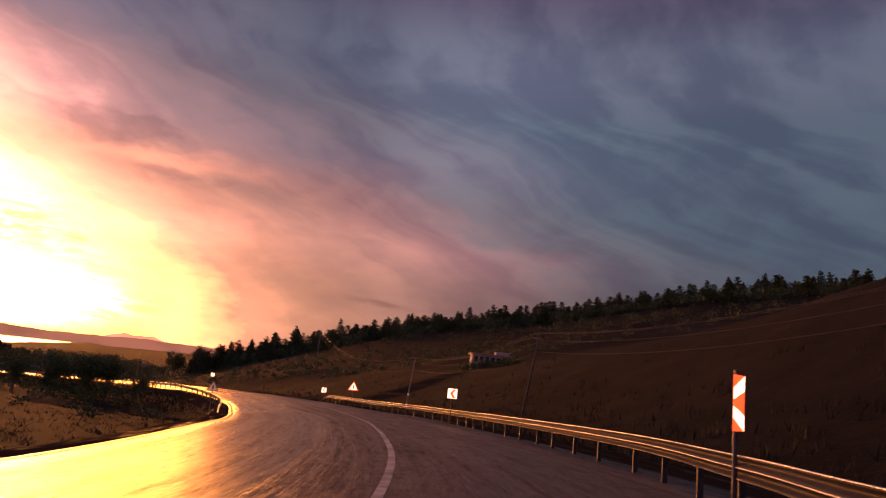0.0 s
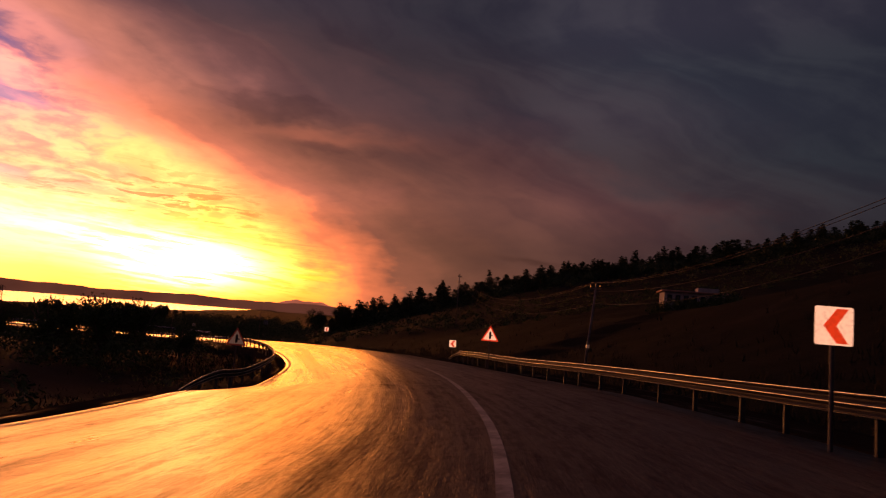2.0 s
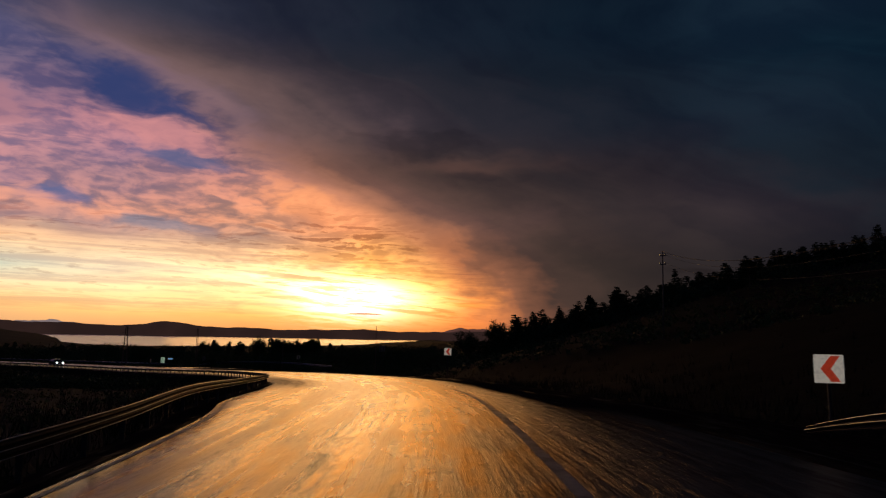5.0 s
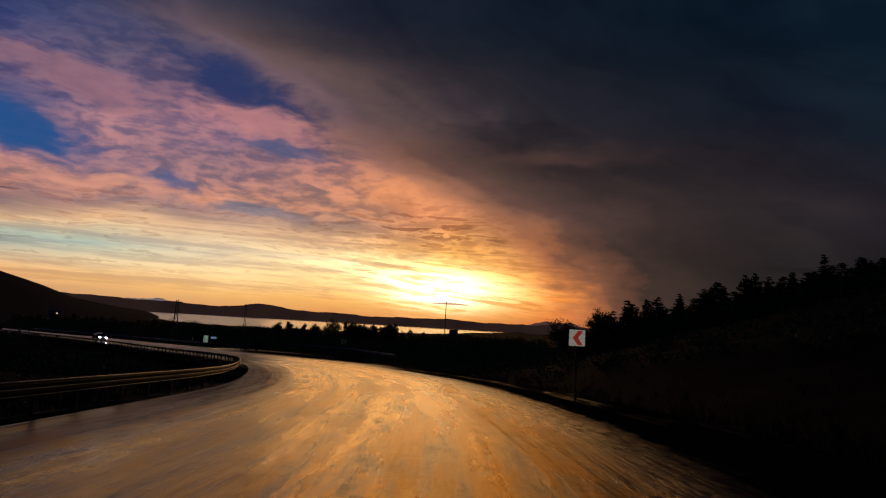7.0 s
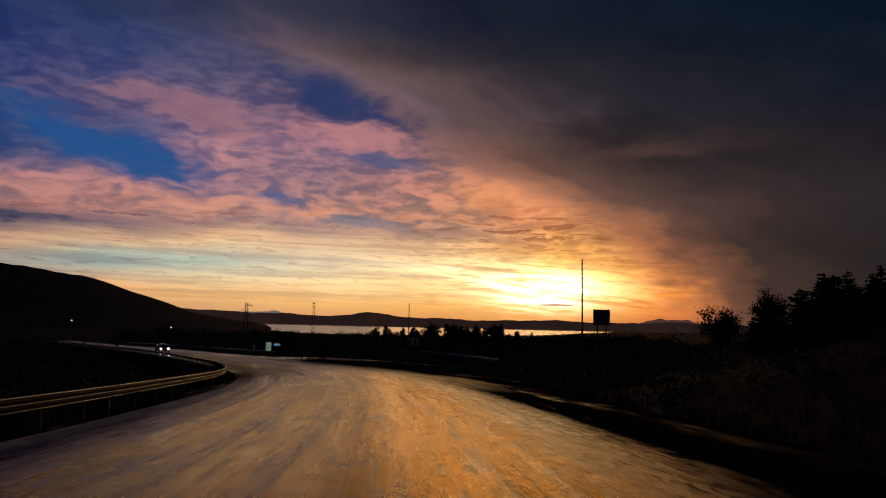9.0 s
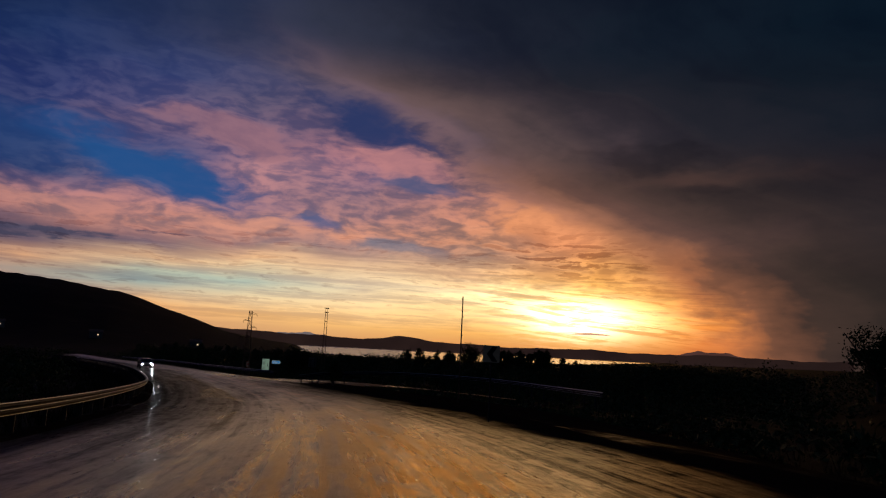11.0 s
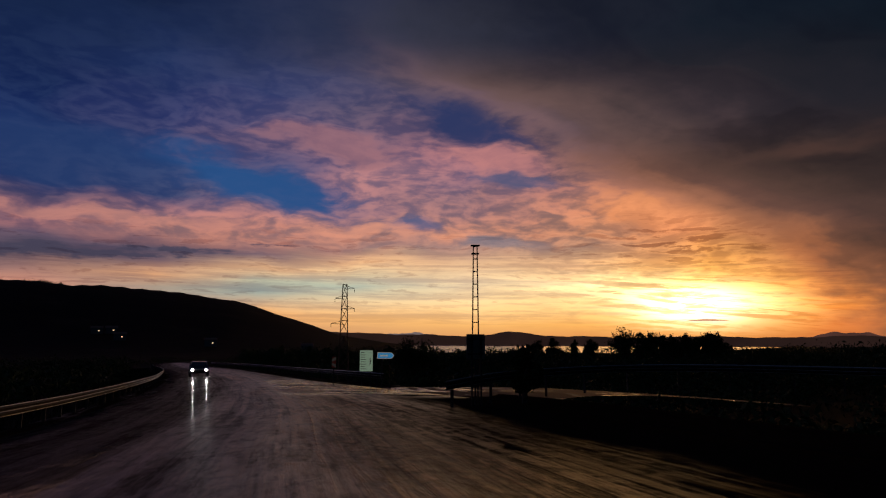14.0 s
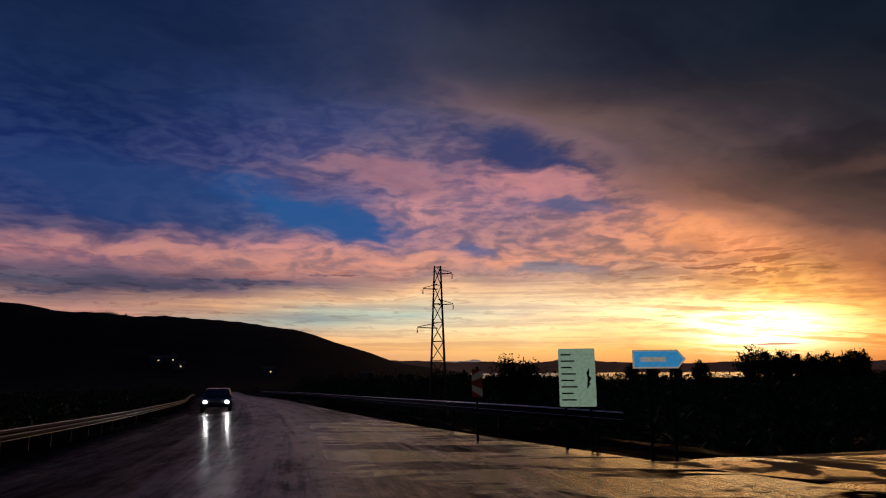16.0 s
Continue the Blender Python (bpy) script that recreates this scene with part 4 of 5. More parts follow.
def marker_sign(at, rz, low, white, red):
    root = empty("marker_sign", at, rz, "tall narrow red and white marker plate on a post", "road sign")
    post_of(root, low + 0.7)
    w, hh = 0.125, 0.32
    z0 = low + hh
    bm = bmesh.new()
    plate(bm, [(-w, z0 - hh), (w, z0 - hh), (w, z0 + hh), (-w, z0 + hh)], 0.004)
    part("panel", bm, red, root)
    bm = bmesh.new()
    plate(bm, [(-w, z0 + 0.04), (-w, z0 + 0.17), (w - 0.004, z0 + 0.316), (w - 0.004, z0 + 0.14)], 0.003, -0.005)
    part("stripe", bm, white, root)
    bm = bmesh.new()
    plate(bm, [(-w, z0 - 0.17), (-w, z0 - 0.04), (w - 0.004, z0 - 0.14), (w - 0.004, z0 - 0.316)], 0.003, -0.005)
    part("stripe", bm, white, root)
    return root


def warning_sign(at, rz, low, white, red):
    """Side-road warning: red-edged triangle, thick upright with a branch."""
    root = empty("warning_sign", at, rz, "red-edged white warning triangle showing a side road", "road sign")
    post_of(root, low + 0.6)
    a = 0.45
    ht = a * math.sqrt(3)

    def tri(s):
        c = ht / 3
        return [(x * s, (z - c) * s + c + low) for x, z in round_poly([(-a, 0), (a, 0), (0, ht)], 0.04)]
    bm = bmesh.new()
    plate(bm, tri(1.0), 0.004)
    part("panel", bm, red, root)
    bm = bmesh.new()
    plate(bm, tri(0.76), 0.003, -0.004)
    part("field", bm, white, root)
    bm = bmesh.new()
    plate(bm, [(-0.055, low + 0.13), (-0.02, low + 0.10), (0.055, low + 0.13), (0.055, low + 0.25), (0.14, low + 0.25), (0.14, low + 0.30), (0.055, low + 0.30), (0.055, low + 0.42), (0.0, low + 0.50), (-0.055, low + 0.42)], 0.003, -0.008)
    part("symbol", bm, m_black, root, "black side-road symbol")
    bm = bmesh.new()
    plate(bm, tri(0.99), 0.002, 0.005)
    part("back", bm, m_signback, root, "grey metal back")
    return root


def ground_at(x, y):
    i, lat, gone = nearest([x], [y])
    if -9 < lat[0] < 7.5 and gone[0] < abs(lat[0]) + 1:
        return float(min(surface(i[0], lat[0]), surface(i[0], lat[0])))
    return float(land(x, y)[0])


def sign_place(x, y, z_low):
    """Ground under a sign, and the height of its lower edge over it."""
    g = ground_at(x, y) - 0.05
    return (x, y, g), z_low - g


for x, y, zc, turn in ((1.3, 36.1, 0.57, 12), (-11.2, 74.6, -1.28, 18), (-32.5, 103.7, -1.79, 34), (-71.0, 136.62, -3.83, 46)):
    at, low = sign_place(x, y, zc - 0.25)
    # last board coloured as unlit by headlamps, its red chevron drawn black
    unlit = y > 130
    chevron_sign(at, turn, low, white=m_white_unlit if unlit else None, red=m_black if unlit else None)
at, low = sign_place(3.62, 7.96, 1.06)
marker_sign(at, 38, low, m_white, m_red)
# this marker and the left warning sign take the dim, barely lit sheeting
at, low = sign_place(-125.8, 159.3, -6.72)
marker_sign(at, 62, low, m_white_dim, m_red_dim)
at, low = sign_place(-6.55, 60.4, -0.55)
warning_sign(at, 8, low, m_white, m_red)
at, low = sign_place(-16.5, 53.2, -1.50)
warning_sign(at, 10, low, m_white_dim, m_red_dim)


def direction_board(at, rz, low):
    root = empty("direction_board", at, rz, "pale green board with dark lettering bars and an arrow", "road sign")
    for x in (-0.25, 0.25):
        post_of(root, low + 1.1, x)
    bm = bmesh.new()
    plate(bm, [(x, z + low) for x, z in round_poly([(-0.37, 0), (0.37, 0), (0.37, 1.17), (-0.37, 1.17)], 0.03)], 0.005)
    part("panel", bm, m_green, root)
    for k in range(8):
        bm = bmesh.new()
        w = (0.30, 0.24, 0.32, 0.26, 0.30, 0.22, 0.28, 0.20)[k]
        plate(bm, [(-0.32, low + 0.12 + k * 0.13), (-0.32 + w, low + 0.12 + k * 0.13), (-0.32 + w, low + 0.15 + k * 0.13), (-0.32, low + 0.15 + k * 0.13)], 0.002, -0.004)
        part("text_bar", bm, m_black, root)
    bm = bmesh.new()
    plate(bm, [(0.19, low + 0.35), (0.26, low + 0.45), (0.24, low + 0.50), (0.29, low + 0.56), (0.24, low + 0.62), (0.25, low + 0.78), (0.19, low + 0.68), (0.21, low + 0.56)], 0.002, -0.004)
    part("arrow", bm, m_black, root)
    return root


def arrow_sign(at, rz, low):
    root = empty("arrow_sign", at, rz, "blue pointed direction sign with a white border", "road sign")
    post_of(root, low + 0.32, -0.2)
    post_of(root, low + 0.32, 0.2)

    def arrow(d):
        return [(-0.46 + d, low + d), (0.32 - d * 0.4, low + d), (0.46 - d * 1.3, low + 0.165), (0.32 - d * 0.4, low + 0.33 - d), (-0.46 + d, low + 0.33 - d)]
    bm = bmesh.new()
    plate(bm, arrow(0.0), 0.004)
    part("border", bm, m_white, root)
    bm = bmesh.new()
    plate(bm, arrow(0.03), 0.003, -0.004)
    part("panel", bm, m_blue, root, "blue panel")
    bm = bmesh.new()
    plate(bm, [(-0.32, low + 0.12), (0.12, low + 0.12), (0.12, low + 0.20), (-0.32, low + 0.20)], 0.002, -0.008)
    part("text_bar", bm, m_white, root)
    return root


at, low = sign_place(-123.1, 159.95, -6.85)
direction_board(at, 50, low)
at, low = sign_place(-120.9, 159.9, -6.1)
arrow_sign(at, 50, low)


def sign_back(at, rz, low, w, h, label):
    root = empty("road_sign", at, rz, label, "road sign")
    post_of(root, low + h * 0.9, -w * 0.25)
    post_of(root, low + h * 0.9, w * 0.25)
    bm = bmesh.new()
    plate(bm, [(x, z + low) for x, z in round_poly([(-w / 2, 0), (w / 2, 0), (w / 2, h), (-w / 2, h)], 0.03)], 0.006, 0.07)
    part("panel", bm, m_signback, root)
    for z in (0.2, 0.8):
        bm = bmesh.new()
        box(bm, (w * 0.9, 0.03, 0.04), (0, 0.075, low + h * z))
        part("rail", bm, m_post, root)
    return root


at, low = sign_place(-54.1, 130.8, -2.58)
sign_back(at, 40, low, 0.72, 0.68, "dark square back of a road sign on posts")
at, low = sign_place(-106.6, 154.7, -5.78)
sign_back(at, 96, low, 0.85, 0.80, "dark back of a road sign at the junction")
at, low = sign_place(-107.1, 155.1, -5.58)
sign_back(at, 96, low, 0.24, 0.25, "small dark plate on posts behind the junction sign")


# ---- poles, lattice masts and wires ----
def timber_pole(foot, top, n_arm, label, mat=None):
    root = empty("utility_pole", foot, 0, label, "utility pole", "power line poles")
    d = Vector(top) - Vector(foot)
    bm = bmesh.new()
    rod(bm, (0, 0, -0.6), d, 0.075, 0.05, 12)
    part("pole", bm, mat or m_wood, root, smooth=True)
    for k in range(n_arm):
        c = d * (1 - 0.05 - 0.10 * k)
        bm = bmesh.new()
        box(bm, (0.56, 0.07, 0.08), c)
        part("crossarm", bm, m_lattice, root)
        for x in (-0.23, 0.0, 0.23):
            bm = bmesh.new()
            rod(bm, c + Vector((x, 0, 0.03)), c + Vector((x, 0, 0.20)), 0.035, 0.05, 8)
            part("insulator", bm, m_dark, root)
    return root


def lattice_mast(foot, height, w0, w1, label, rungs, arms=(), rz=0, bars=()):
    root = empty("lattice_mast", foot, rz, label, "lattice mast")

    def corner(k, z):
        w = (w0 + (w1 - w0) * z / height) / 2
        return Vector(((-w, w, w, -w)[k], (-w, -w, w, w)[k], z))
    for k in range(4):
        bm = bmesh.new()
        rod(bm, corner(k, -0.5), corner(k, height), 0.06 if arms else 0.03, 0.045 if arms else 0.025, 6)
        part("leg", bm, m_lattice, root)
    zs = np.linspace(0.3, height - 0.05, rungs)
    for j, z in enumerate(zs):
        bm = bmesh.new()
        for k in range(4):
            rod(bm, corner(k, z), corner((k + 1) % 4, z), 0.02, n=5)
        part("rung", bm, m_lattice, root)
        if j < rungs - 1 and arms:
            bm = bmesh.new()
            for k in range(4):
                rod(bm, corner(k, z), corner((k + 1) % 4, zs[j + 1]), 0.03, n=5)
            part("brace", bm, m_lattice, root)
    for down, length in bars:
        bm = bmesh.new()
        box(bm, (length, 0.07, 0.07), (0, -w1 / 2, height - down), bevel=0.01)
        box(bm, (length, 0.07, 0.07), (0, w1 / 2, height - down), bevel=0.01)
        part("crossbar", bm, m_lattice, root)
    for z, length, side in arms:
        bm = bmesh.new()
        rod(bm, (0, 0, z), (side * length, 0, z + 0.05), 0.04, 0.025, 6)
        rod(bm, (0, 0, z + 0.35), (side * length, 0, z + 0.08), 0.025, 0.02, 6)
        a = part("arm", bm, m_lattice, root)
        bm = bmesh.new()
        for q in range(4):
            rod(bm, (side * length, 0, z - 0.08 * q - 0.02), (side * length, 0, z - 0.08 * q - 0.07), 0.05, 0.03, 8)
        part("insulator", bm, m_dark, a)
    return root


P0, P2, P1, P3 = (17.0, 12.0, 6.9), (6.0, 38.5, 4.35), (-1.45, 62.0, 2.8), (-21.1, 126.9, 7.7)
timber_pole((15.5, 12.0, ground_at(15.5, 12.0)), P0, 1, "tall weathered utility pole beside the road")
timber_pole((5.2, 38.4, ground_at(5.2, 38.4)), P2, 1, "leaning utility pole behind the guard rail, its timber coloured as unlit", m_wood_unlit)
band_pole = timber_pole((-1.9, 61.5, ground_at(-1.9, 61.5)), P1, 1, "leaning pale utility pole behind the guard rail")
bm = bmesh.new()
rod(bm, (0.17, 0.17, 1.45), (0.185, 0.18, 1.62), 0.085, 0.085, 12)
part("marker_band", bm, m_white_dim, band_pole, "white reflective band")
timber_pole((-21.2, 126.9, ground_at(-21.2, 126.9)), P3, 2, "slender utility pole on the hillside")


def wire(a, b, sag, off):
    a, b = Vector(a), Vector(b)
    side = (b - a).cross(Vector((0, 0, 1))).normalized()
    bm = bmesh.new()
    rings = []
    for u in np.linspace(0, 1, 17):
        p = a + (b - a) * u + side * off - Vector((0, 0, sag * 4 * u * (1 - u)))
        rings.append([bm.verts.new(p + side * (0.010 * math.cos(q)) + Vector((0, 0, 0.010 * math.sin(q)))) for q in (0, 1.257, 2.513, 3.770, 5.027)])
    for r0, r1 in zip(rings, rings[1:]):
        for q in range(5):
            bm.faces.new((r0[q], r0[(q + 1) % 5], r1[(q + 1) % 5], r1[q]))
    ob = link_mesh("cable", bm, m_wire, smooth=True)
    tagged(ob, "sagging overhead cable between utility poles", "cable", "overhead cables")


for a, b, sag in ((P0, P2, 0.9), (P2, P1, 0.7), (P1, P3, 2.2)):
    for off, dz in ((-0.23, 0.05), (0.0, 0.05), (0.23, -0.35), (0.05, -1.0)):
        wire((a[0], a[1], a[2] + dz), (b[0], b[1], b[2] + dz), sag, off)



def slim_pole(foot, top, rungs, label):
    root = empty("steel_pole", foot, 50, label, "pole")
    hgt = top - foot[2]
    bm = bmesh.new()
    rod(bm, (0, 0, -0.5), (0, 0, hgt), 0.05, 0.03, 10)
    part("pole", bm, m_lattice, root, smooth=True)
    for k in range(rungs):
        z = hgt * (1 - 0.62 * (k + 0.3) / max(rungs, 1))
        bm = bmesh.new()
        w = 0.035 if k % 2 else 0.07
        box(bm, (w * 1.6, 0.05, 0.05), (w * 0.4 * (1 if k % 3 else -1), 0, z), bevel=0.008)
        part("step", bm, m_lattice, root)
    return root


slim_pole((-56.0, 132.4, ground_at(-56.0, 132.4)), 0.5, 0, "thin dark pole standing against the sunset")
slim_pole((-83.15, 148.15, ground_at(-83.15, 148.15)), -0.80, 8, "thin dark pole with climbing steps beside the road")
lattice_mast((-117.9, 163.7, ground_at(-117.9, 163.7)), 0.05 - ground_at(-117.9, 163.7), 0.42, 0.20, "slim lattice steel pole with ladder rungs", 13, rz=55, bars=((0.0, 0.5), (0.45, 0.42)))
g = ground_at(-149.6, 172.4)
lattice_mast((-149.6, 172.4, g), 0.6 - g, 1.1, 0.4, "lattice power pylon with three uneven arms", 9, ((0.1 - g, 0.95, 1), (-0.9 - g, 0.95, -1), (-1.9 - g, 1.0, 1), (-3.4 - g, 1.3, -1)), rz=62)


# ---- house on the slope ----
def hut():
    g = ground_at(9.1, 103.6)
    root = empty("house", (9.1, 103.6, 4.15), 4, "long low whitewashed house with a row of windows", "house")
    bm = bmesh.new()
    box(bm, (6.2, 3.0, 3.2), (0, 0, -0.35))
    part("wall", bm, m_wall, root)
    bm = bmesh.new()
    box(bm, (6.8, 3.6, 0.18), (0, 0, 1.34), bevel=0.03)
    part("roof", bm, m_roof, root, "flat dark roof slab")
    bm = bmesh.new()
    box(bm, (2.2, 1.6, 0.5), (1.6, 0, 1.66), bevel=0.03)
    part("roof_box", bm, m_wall, root)
    for k in range(7):
        bm = bmesh.new()
        box(bm, (0.5, 0.08, 0.8), (-2.55 + k * 0.85, -1.5, 0.55))
        w = part("window", bm, m_dark, root)
        bm = bmesh.new()
        box(bm, (0.60, 0.10, 0.06), (-2.55 + k * 0.85, -1.53, 0.12))
        part("sill", bm, m_wall, w)
    return root


hut()


# ---- trees ----
def pine_mesh(seed, height, spread):
    rnd = random.Random(seed)
    bt, bc = bmesh.new(), bmesh.new()
    bend = rnd.uniform(-0.3, 0.3)
    rod(bt, (0, 0, -0.5), (bend * 0.4, 0, height * 0.5), 0.16 * height / 8, 0.10 * height / 8, 7)
    rod(bt, (bend * 0.4, 0, height * 0.5), (bend, 0, height * 0.96), 0.10 * height / 8, 0.02, 7)
    z = height * rnd.uniform(0.05, 0.14)
    while z < height * 0.98:
        u = z / height
        reach = spread * (1.02 - u) ** 0.75 * rnd.uniform(0.65, 1.15) + 0.12
        n = rnd.randint(4, 6)
        turn = rnd.uniform(0, 6.28)
        for k in range(n):
            if rnd.random() < 0.12:
                continue
            a = turn + 6.283 * k / n + rnd.uniform(-0.35, 0.35)
            r = reach * rnd.uniform(0.6, 1.1)
            base = Vector((bend * u, 0, z))
            tip = base + Vector((math.cos(a) * r, math.sin(a) * r, r * rnd.uniform(-0.12, 0.32)))
            rod(bt, base, tip, 0.035, 0.012, 4, False)
            m = max(3, int(r * 5))
            for j in range(m):
                q = base.lerp(tip, 0.25 + 0.78 * (j + rnd.random() * 0.6) / m)
                s = rnd.uniform(0.30, 0.55) * (0.6 + 0.5 * height / 8)
                for _ in range(7):
                    d1 = Vector((rnd.gauss(0, 1), rnd.gauss(0, 1), rnd.gauss(0, 0.6))).normalized() * s
                    d2 = Vector((rnd.gauss(0, 1), rnd.gauss(0, 1), rnd.gauss(0, 0.5))).normalized() * s * 0.5
                    v = [bc.verts.new(q + w) for w in (-d1 * 0.4, d2 * 0.5, d1, -d2 * 0.5)]
                    bc.faces.new(v)
        z += height * rnd.uniform(0.05, 0.085)
    return bt, bc


def round_mesh(seed, height, spread):
    rnd = random.Random(seed)
    bt, bc = bmesh.new(), bmesh.new()
    rod(bt, (0, 0, -0.5), (0.1, 0, height * 0.35), 0.045 * height, 0.03 * height, 8)
    for k in range(9):
        a = 6.283 * k / 9 + rnd.uniform(-0.3, 0.3)
        r = spread * rnd.uniform(0.35, 0.85)
        base = Vector((0.1, 0, height * rnd.uniform(0.22, 0.36)))
        tip = Vector((math.cos(a) * r, math.sin(a) * r, height * rnd.uniform(0.5, 0.92)))
        rod(bt, base, tip, 0.02 * height, 0.006 * height, 5, False)
    for k in range(46):
        d = Vector((rnd.gauss(0, 1), rnd.gauss(0, 1), rnd.gauss(0, 1))).normalized() * rnd.uniform(0.35, 1.0)
        c = Vector((0.1 + d.x * spread * 0.72, d.y * spread * 0.72, height * (0.60 + 0.30 * d.z)))
        for _ in range(95):
            q = c + Vector((rnd.gauss(0, 1), rnd.gauss(0, 1), rnd.gauss(0, 0.8))) * spread * 0.135
            s = rnd.uniform(0.07, 0.14) * (0.5 + height * 0.10)
            d1 = Vector((rnd.gauss(0, 1), rnd.gauss(0, 1), rnd.gauss(0, 1))).normalized() * s
            d2 = Vector((rnd.gauss(0, 1), rnd.gauss(0, 1), rnd.gauss(0, 1))).normalized() * s * 0.6
            bc.faces.new([bc.verts.new(q + w) for w in (-d1, d2, d1, -d2)])
    return bt, bc


def tree_kind(meshes, name, mat, label, group):
    root = empty(name, (0, 0, 0), 0, label, "tree", group)
    part("trunk", meshes[0], m_bark, root)
    part("crown", meshes[1], mat, root)
    return root


pines = [tree_kind(pine_mesh(11 + k, hh, sp), "pine_tree", m_needle, "dark pine with an open ragged crown on the hillside", "hillside pines") for k, (hh, sp) in enumerate(((8.5, 2.9), (7.5, 3.2), (9.5, 2.8), (6.5, 2.8)))]
rounds = [tree_kind(round_mesh(31 + k, hh, sp), "broadleaf_tree", m_leaf, "dark broadleaf tree with a rounded gappy crown", "roadside trees") for k, (hh, sp) in enumerate(((6.5, 2.9), (8.0, 3.0), (5.0, 2.4)))]
slims = [tree_kind(round_mesh(51 + k, hh, sp), "broadleaf_tree", m_leaf, "dark slender tree with an upright ragged crown", "trees on the plain") for k, (hh, sp) in enumerate(((9.0, 1.9), (8.0, 1.5), (7.0, 2.0)))]
used = set()


def plant(kinds, k, x, y, s=1.0, rz=0.0, top=None):
    """Stands a tree on the land; top: its height above sea level, if given."""
    g = float(land(x, y)[0]) - 0.15
    src = kinds[k % len(kinds)]
    size = {id(pines): (8.5, 7.5, 9.5, 6.5), id(rounds): (6.5, 8.0, 5.0), id(slims): (9.0, 8.0, 7.0)}[id(kinds)][k % len(kinds)]
    if top is not None:
        s = max(0.35, min(1.8, (top - g) / size))
    m = pose(x, y, g, 0, 0, rz)
    if src in used:
        ob = copy_thing(src, m)
    else:
        ob, _ = src, used.add(src)
        ob.matrix_world = m
    ob.scale = (s, s, s)
    return ob


rnd = random.Random(5)
# skyline of the north-east hill: azimuth and distance from the bend's middle
for k in range(285):
    ax = -57 + 77 * (k + rnd.uniform(-0.4, 0.4)) / 285
    r = float(np.interp(ax, [-53, -25, 1, 18.7], [225, 192, 165, 125])) + rnd.choice((rnd.uniform(-30, 8), rnd.uniform(-6, 6)))
    ob = plant(pines, rnd.randrange(4), CX - r * math.sin(radians(ax)), CY + r * math.cos(radians(ax)), rnd.uniform(0.45, 0.85), rnd.uniform(0, 360))
    ob.scale = (ob.scale[0] * 1.5, ob.scale[1] * 1.5, ob.scale[2])
for x, y, top, k in ((-60, 259, 12.0, 0), (-53, 262, 15.0, 1), (-53.4, 230.8, 10.9, 0), (-46.4, 232.2, 12.6, 1), (-36, 258, 20.0, 2), (-63, 214, 5.5, 3), (-58, 219, 7.6, 2), (-40, 236, 13.5, 0)):
    plant(pines, k, x, y, top=top, rz=k * 77)
plant(rounds, 1, -70.1, 208.3, top=4.1)
plant(rounds, 2, -76.0, 205.0, top=1.5)
# bushes and trees inside the curve and along the shore plain
for x, y, top, k in ((-31.2, 63.1, 0.5, 0), (-29.9, 64.7, 0.4, 1), (-33.5, 61.5, 0.1, 2), (-27.8, 66.6, -1.1, 2), (-35.5, 59.5, -0.5, 0)):
    plant(rounds, k, x, y, top=top, rz=k * 50)
plant(rounds, 0, -174.4, 197.6, top=-3.8)
g = ground_at(-107.65, 157.9)
ob = tree_kind(round_mesh(41, -5.08 - g, 0.72), "bush", m_leaf, "dense round dark bush beside the sign at the junction", "")
ob.matrix_world = pose(-107.75, 157.75, g)
plant(rounds, 1, -194, 269.5, top=-0.6, rz=40)
for b, r, up, k in ((37.7, 186, 1.28, 0), (37.1, 180, 1.20, 1), (36.6, 184, 1.30, 2), (36.0, 182, 1.05, 0), (35.3, 178, 1.10, 1), (34.6, 184, 0.95, 2), (34.2, 180, 1.20, 1), (33.5, 186, 0.85, 0),
                    (32.9, 190, 1.25, 2), (32.4, 188, 1.15, 0), (32.0, 192, 1.30, 1), (41.6, 200, 0.70, 2), (43.0, 210, 0.60, 1), (44.8, 205, 0.75, 0), (46.1, 215, 0.55, 2)):
    plant(slims, k, -89.4 - r * math.sin(radians(b)), 140.8 + r * math.cos(radians(b)), top=-5.3 + r * math.tan(radians(up)), rz=b * 57)
for k in range(76):
    ax = rnd.uniform(27, 66)
    r = rnd.uniform(150, 420)
    x, y = CX - 20 - r * math.sin(radians(ax)), CY + 20 + r * math.cos(radians(ax))
    if nearest([x], [y])[2][0] < 14:
        continue
    plant(slims if k % 3 else rounds, rnd.randrange(3), x, y, rnd.uniform(0.5, 0.95), rnd.uniform(0, 360))


# ---- low growth: shrubs and grass ----
def leaf_cloud(name, centres, radii, per, size, mat, label, category):
    """Many small leaves in loose clumps, as one object."""
    rs = np.random.RandomState(9)
    n = len(centres) * per
    c = np.repeat(centres, per, axis=0) + rs.normal(0, 1, (n, 3)) * np.repeat(radii, per)[:, None] * np.array([0.55, 0.55, 0.38])
    d1 = rs.normal(0, 1, (n, 3))
    d1 *= (size * rs.uniform(0.6, 1.4, n) / np.linalg.norm(d1, axis=1))[:, None] * np.repeat(np.sqrt(radii), per)[:, None]
    d2 = rs.normal(0, 1, (n, 3))
    d2 *= (size * 0.55 * rs.uniform(0.6, 1.4, n) / np.linalg.norm(d2, axis=1))[:, None] * np.repeat(np.sqrt(radii), per)[:, None]
    v = np.stack([c - d1, c + d2, c + d1, c - d2], 1).reshape(-1, 3)
    ob = raw(name, v.tolist(), np.arange(4 * n).reshape(-1, 4).tolist(), mat, smooth=False)
    tagged(ob, label, category, kind="stuff")


rs = np.random.RandomState(4)
# shrubs over the plain and the hill
ax = np.r_[rs.uniform(-60, 80, 2600), rs.uniform(18, 78, 2600)]
